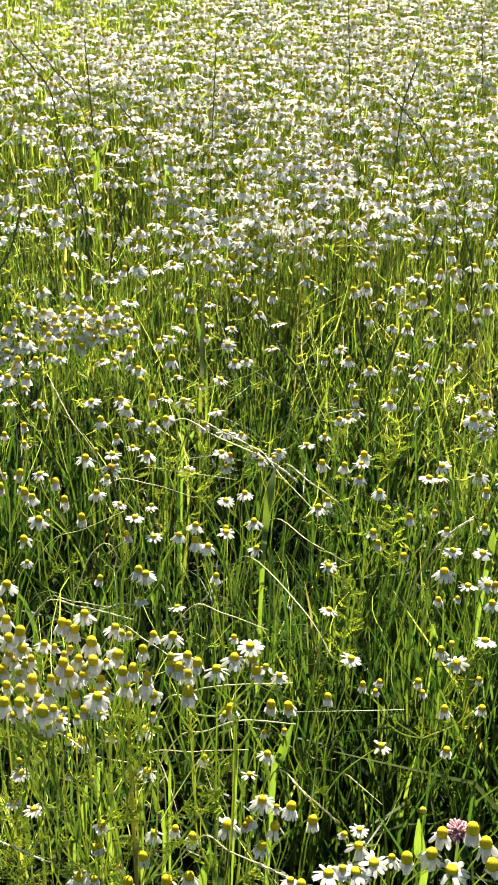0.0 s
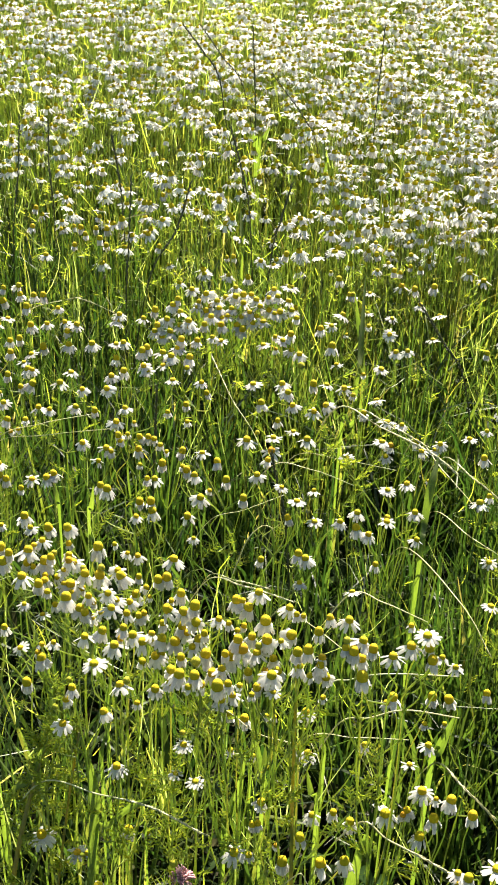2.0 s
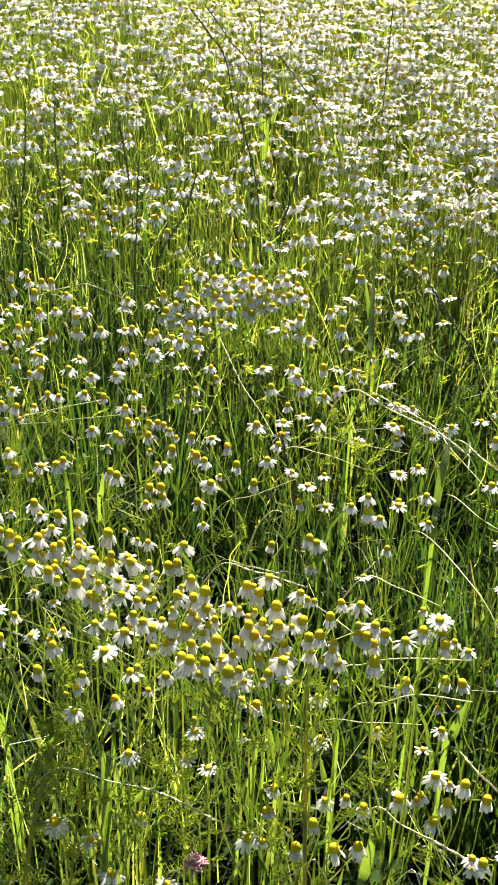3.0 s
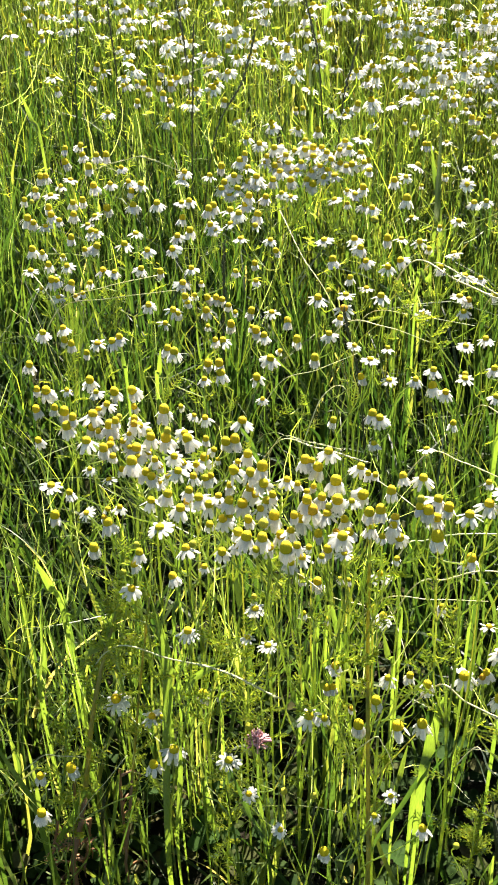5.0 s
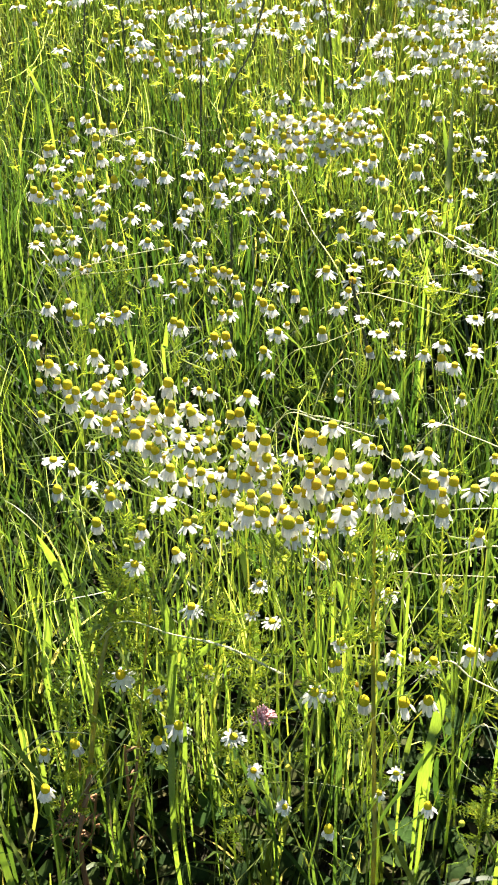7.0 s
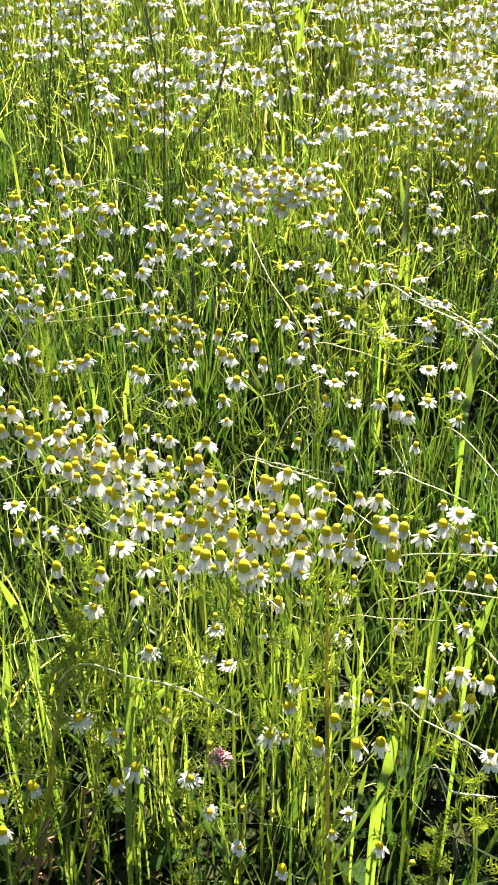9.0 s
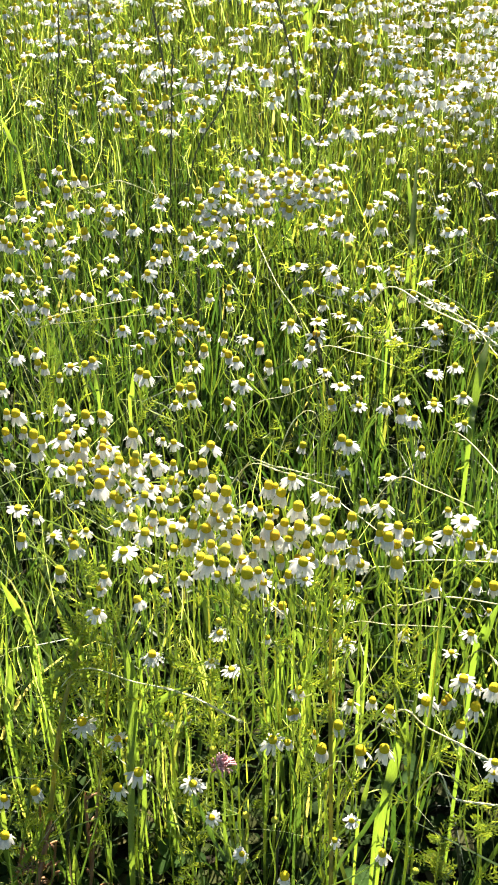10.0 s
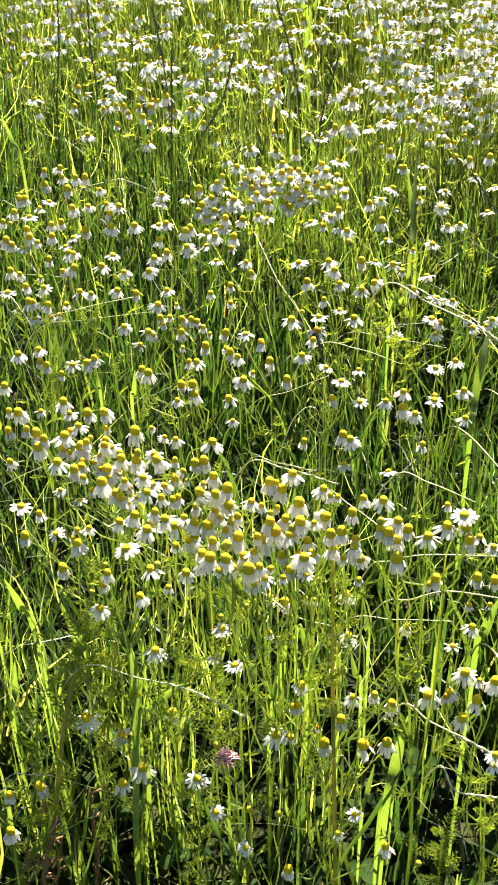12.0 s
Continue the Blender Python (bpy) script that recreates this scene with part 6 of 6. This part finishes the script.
dry_stem([(0.230, 1.190, 0.360), (0.274, 1.069, 0.370), (0.296, 1.003, 0.350)], 0.0017, False)
dry_stem([(0.267, 1.364, 0.400), (0.291, 1.295, 0.400), (0.324, 1.241, 0.380)], 0.0016, False)
dry_stem([(0.293, 1.322, 0.400), (0.320, 1.262, 0.410), (0.353, 1.241, 0.390)], 0.0016, True)
dry_stem([(0.533, 2.068, 0.380), (0.546, 1.989, 0.420), (0.576, 1.962, 0.410)], 0.0020, True)
dry_stem([(0.200, 0.822, 0.380), (0.216, 0.772, 0.400), (0.241, 0.757, 0.380)], 0.0017, True)
dry_stem([(0.063, 0.959, 0.450), (0.092, 0.925, 0.460), (0.130, 0.887, 0.450)], 0.0012, False)
dry_stem([(-0.002, 0.831, 0.440), (0.034, 0.780, 0.460), (0.062, 0.768, 0.460)], 0.0013, False)
dry_stem([(0.075, 0.811, 0.420), (0.121, 0.794, 0.440), (0.172, 0.811, 0.420)], 0.0010, False)
dry_stem([(-0.324, 1.494, 0.380), (-0.279, 1.398, 0.400), (-0.261, 1.383, 0.360)], 0.0013, True)
dry_stem([(0.118, 1.395, 0.360), (0.175, 1.318, 0.400), (0.240, 1.327, 0.380)], 0.0012, False)
dry_stem([(-0.003, 1.079, 0.400), (0.026, 1.035, 0.430), (0.058, 1.035, 0.420)], 0.0012, True)
dry_stem([(0.197, 1.442, 0.400), (0.232, 1.376, 0.420), (0.277, 1.335, 0.410)], 0.0018, True)
dry_stem([(-0.191, 0.761, 0.220), (-0.167, 0.758, 0.260), (-0.146, 0.762, 0.290)], 0.0010, False)
dry_stem([(-0.230, 0.777, 0.270), (-0.207, 0.771, 0.280), (-0.189, 0.778, 0.270)], 0.0013, False)
dry_stem([(0.041, 1.184, 0.360), (0.059, 1.187, 0.390), (0.072, 1.175, 0.400), (0.079, 1.184, 0.380)], 0.0016, False)
dry_stem([(0.001, 1.241, 0.360), (0.045, 1.225, 0.390), (0.091, 1.226, 0.410)], 0.0012, False)
dry_stem([(0.071, 1.387, 0.380), (0.038, 1.438, 0.420), (0.012, 1.508, 0.450)], 0.0012, True)
# broad blades: points from the root end to the tip, width
grass_blade([(-0.115, 0.736, 0.170), (-0.113, 0.786, 0.270), (-0.108, 0.814, 0.345), (-0.112, 0.826, 0.375), (-0.120, 0.839, 0.400)], 0.011)
grass_blade([(-0.108, 0.804, 0.300), (-0.097, 0.811, 0.320), (-0.073, 0.811, 0.345), (-0.053, 0.813, 0.350)], 0.006)
grass_blade([(0.248, 1.178, 0.340), (0.256, 1.210, 0.380), (0.264, 1.230, 0.420), (0.275, 1.258, 0.440)], 0.01)
grass_blade([(0.199, 0.827, 0.360), (0.205, 0.828, 0.390), (0.216, 0.830, 0.430)], 0.009)
grass_blade([(0.112, 0.733, 0.260), (0.120, 0.745, 0.310), (0.129, 0.749, 0.370)], 0.01)
grass_blade([(0.305, 0.693, 0.360), (0.299, 0.693, 0.400), (0.294, 0.693, 0.440)], 0.01)
grass_blade([(0.422, 1.053, 0.300), (0.424, 1.058, 0.320), (0.422, 1.062, 0.340)], 0.009)
grass_blade([(0.505, 1.133, 0.340), (0.513, 1.147, 0.370), (0.517, 1.155, 0.400)], 0.01)
grass_blade([(0.241, 1.706, 0.280), (0.249, 1.741, 0.340), (0.263, 1.840, 0.420)], 0.008)
grass_blade([(-0.361, 1.964, 0.340), (-0.381, 2.009, 0.380), (-0.396, 2.019, 0.420)], 0.008)
grass_blade([(0.079, 2.062, 0.360), (0.079, 2.086, 0.390), (0.079, 2.138, 0.420)], 0.007)
grass_blade([(0.259, 2.420, 0.380), (0.259, 2.460, 0.410), (0.260, 2.502, 0.440)], 0.007)
grass_blade([(0.134, 2.624, 0.360), (0.127, 2.605, 0.400), (0.122, 2.618, 0.430)], 0.009)
grass_blade([(0.003, 2.743, 0.360), (-0.009, 2.688, 0.400), (-0.014, 2.664, 0.430)], 0.008)
grass_blade([(0.256, 1.742, 0.280), (0.254, 1.792, 0.340), (0.246, 1.823, 0.400)], 0.008)
grass_blade([(0.140, 2.624, 0.360), (0.147, 2.625, 0.390), (0.160, 2.624, 0.420)], 0.009)
grass_blade([(0.129, 2.625, 0.360), (0.124, 2.627, 0.390), (0.122, 2.640, 0.410)], 0.01)
grass_blade([(0.268, 2.504, 0.360), (0.268, 2.485, 0.390), (0.264, 2.465, 0.420)], 0.008)
grass_blade([(-0.141, 1.272, 0.330), (-0.136, 1.261, 0.370), (-0.133, 1.263, 0.400)], 0.006)
grass_blade([(-0.171, 1.230, 0.360), (-0.172, 1.228, 0.400), (-0.175, 1.239, 0.420)], 0.005)
grass_blade([(0.017, 1.787, 0.300), (0.005, 1.801, 0.350), (-0.002, 1.815, 0.390)], 0.007)
grass_blade([(0.185, 1.452, 0.360), (0.194, 1.438, 0.380), (0.198, 1.424, 0.400)], 0.006)
grass_blade([(-0.231, 0.831, 0.280), (-0.226, 0.837, 0.320), (-0.220, 0.840, 0.360)], 0.007)
grass_blade([(0.011, 0.837, 0.260), (0.022, 0.838, 0.320), (0.029, 0.836, 0.380)], 0.007)
grass_blade([(0.041, 0.925, 0.300), (0.054, 0.908, 0.270), (0.063, 0.898, 0.240)], 0.006)
grass_blade([(-0.193, 0.840, 0.300), (-0.170, 0.842, 0.350), (-0.150, 0.841, 0.400)], 0.007)
grass_blade([(-0.206, 0.875, 0.340), (-0.213, 0.865, 0.400), (-0.222, 0.858, 0.440)], 0.008)
grass_blade([(-0.100, 0.889, 0.360), (-0.100, 0.895, 0.390), (-0.095, 0.901, 0.420)], 0.005)
grass_blade([(-0.186, 0.774, 0.220), (-0.211, 0.773, 0.180), (-0.236, 0.765, 0.140)], 0.006)
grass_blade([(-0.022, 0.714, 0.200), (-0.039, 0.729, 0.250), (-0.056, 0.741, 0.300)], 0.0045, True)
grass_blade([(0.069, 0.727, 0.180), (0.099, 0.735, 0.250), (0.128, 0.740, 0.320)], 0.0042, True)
grass_blade([(-0.221, 0.800, 0.315), (-0.217, 0.812, 0.378), (-0.213, 0.824, 0.438)], 0.0030)
grass_blade([(-0.217, 0.840, 0.286), (-0.209, 0.852, 0.326), (-0.202, 0.864, 0.365)], 0.0032)
grass_blade([(-0.106, 0.740, 0.188), (-0.100, 0.752, 0.257), (-0.096, 0.764, 0.323)], 0.0050)
grass_blade([(-0.103, 0.840, 0.350), (-0.098, 0.852, 0.392), (-0.093, 0.864, 0.432)], 0.0043)
grass_blade([(-0.206, 0.860, 0.338), (-0.195, 0.872, 0.356), (-0.185, 0.884, 0.374)], 0.0036)
grass_blade([(-0.192, 0.880, 0.349), (-0.186, 0.892, 0.367), (-0.181, 0.904, 0.384)], 0.0032)
grass_blade([(0.048, 0.860, 0.311), (0.050, 0.872, 0.328), (0.051, 0.884, 0.345)], 0.0065)
grass_blade([(0.076, 0.830, 0.285), (0.077, 0.842, 0.314), (0.079, 0.854, 0.343)], 0.0058)
grass_blade([(0.098, 0.840, 0.293), (0.094, 0.852, 0.313), (0.090, 0.864, 0.332)], 0.0058)
grass_blade([(0.009, 0.820, 0.292), (0.014, 0.832, 0.308), (0.020, 0.844, 0.325)], 0.0072)
grass_blade([(0.129, 0.800, 0.244), (0.135, 0.812, 0.265), (0.141, 0.824, 0.287)], 0.0054)
grass_blade([(0.111, 0.760, 0.213), (0.120, 0.772, 0.231), (0.129, 0.784, 0.249)], 0.0079)
grass_blade([(0.094, 0.760, 0.214), (0.100, 0.772, 0.241), (0.107, 0.784, 0.268)], 0.0050)
grass_blade([(0.108, 0.880, 0.316), (0.107, 0.892, 0.334), (0.106, 0.904, 0.352)], 0.0050)
grass_blade([(0.173, 0.880, 0.333), (0.175, 0.892, 0.336), (0.177, 0.904, 0.339)], 0.0050)
grass_blade([(-0.080, 0.760, 0.251), (-0.077, 0.772, 0.195), (-0.073, 0.784, 0.135)], 0.0043)
grass_blade([(-0.023, 0.740, 0.169), (-0.027, 0.752, 0.203), (-0.030, 0.764, 0.236)], 0.0050)
grass_blade([(-0.175, 0.760, 0.145), (-0.166, 0.772, 0.197), (-0.158, 0.784, 0.247)], 0.0036)
grass_blade([(-0.063, 0.820, 0.281), (-0.066, 0.832, 0.310), (-0.068, 0.844, 0.338)], 0.0036)
# leafy chamomile stems: points from the foot upwards
chamomile_shoot([(0.067, 0.711, 0.200), (0.066, 0.736, 0.300), (0.064, 0.754, 0.420), (0.064, 0.770, 0.530)], 0.0023, 0.5, False)
chamomile_shoot([(-0.211, 0.760, 0.139), (-0.199, 0.790, 0.183), (-0.182, 0.820, 0.284), (-0.164, 0.840, 0.352), (-0.153, 0.860, 0.382)], 0.0028, 0.1, True)
chamomile_shoot([(-0.165, 0.787, 0.100), (-0.152, 0.822, 0.200), (-0.138, 0.853, 0.300), (-0.125, 0.869, 0.380)], 0.0016, 0.15, True)
chamomile_shoot([(-0.235, 0.779, 0.120), (-0.214, 0.794, 0.220), (-0.202, 0.822, 0.320)], 0.0014, 0.1, True)
chamomile_shoot([(0.072, 0.726, 0.360), (0.102, 0.725, 0.410), (0.134, 0.729, 0.460)], 0.0012, 0.5, False)
chamomile_shoot([(0.214, 0.756, 0.140), (0.210, 0.762, 0.200), (0.210, 0.778, 0.260)], 0.0014, 0.45, False)
chamomile_shoot([(-0.041, 0.826, 0.250), (-0.037, 0.828, 0.310), (-0.038, 0.833, 0.370)], 0.0011, 0.1, False)
chamomile_shoot([(-0.078, 0.827, 0.250), (-0.069, 0.828, 0.310), (-0.059, 0.820, 0.370)], 0.0011, 0.1, False)
chamomile_shoot([(-0.064, 0.790, 0.100), (-0.059, 0.797, 0.170), (-0.061, 0.804, 0.220)], 0.0012, 0.0, False)
chamomile_shoot([(0.173, 0.766, 0.120), (0.172, 0.762, 0.150), (0.172, 0.763, 0.200)], 0.0011, 0.0, False)
chamomile_shoot([(-0.155, 0.837, 0.340), (-0.141, 0.837, 0.410), (-0.144, 0.841, 0.460)], 0.0011, 0.1, False)
chamomile_shoot([(-0.016, 0.845, 0.400), (-0.013, 0.842, 0.430), (-0.010, 0.841, 0.450)], 0.001, 0.0, False)
chamomile_shoot([(0.327, 1.098, 0.260), (0.334, 1.103, 0.330), (0.325, 1.122, 0.380)], 0.001, 0.1, False)
chamomile_shoot([(0.447, 0.985, 0.220), (0.443, 0.992, 0.280), (0.445, 0.999, 0.330)], 0.0012, 0.1, False)
chamomile_shoot([(0.458, 1.395, 0.340), (0.465, 1.403, 0.370), (0.469, 1.411, 0.400)], 0.001, 0.0, False)
chamomile_shoot([(0.425, 1.249, 0.280), (0.427, 1.254, 0.320), (0.424, 1.270, 0.360)], 0.001, 0.0, False)
chamomile_shoot([(0.219, 1.282, 0.340), (0.184, 1.309, 0.380), (0.147, 1.330, 0.420)], 0.001, 0.35, False)
# red clover heads
red_clover(-0.030, 0.799, 0.260)
red_clover(0.310, 0.645, 0.470)
# withered stalks low in the grass
withered_stalk([(-0.165, 0.819, 0.200), (-0.167, 0.819, 0.145), (-0.169, 0.819, 0.055)])
withered_stalk([(-0.209, 0.817, 0.200), (-0.216, 0.817, 0.122), (-0.226, 0.817, 0.059)])
withered_stalk([(-0.198, 0.810, 0.139), (-0.204, 0.810, 0.104), (-0.211, 0.810, 0.069)])
# round-leaved clover low down
clover_leaf(-0.073, 0.877, 0.100)
clover_leaf(-0.088, 0.817, 0.100)
clover_leaf(-0.134, 0.890, 0.080)
clover_leaf(-0.072, 0.835, 0.080)
clover_leaf(0.167, 0.890, 0.140)
clover_leaf(-0.203, 0.835, 0.060)
clover_leaf(0.104, 0.787, 0.100)
clover_leaf(-0.019, 0.816, 0.100)
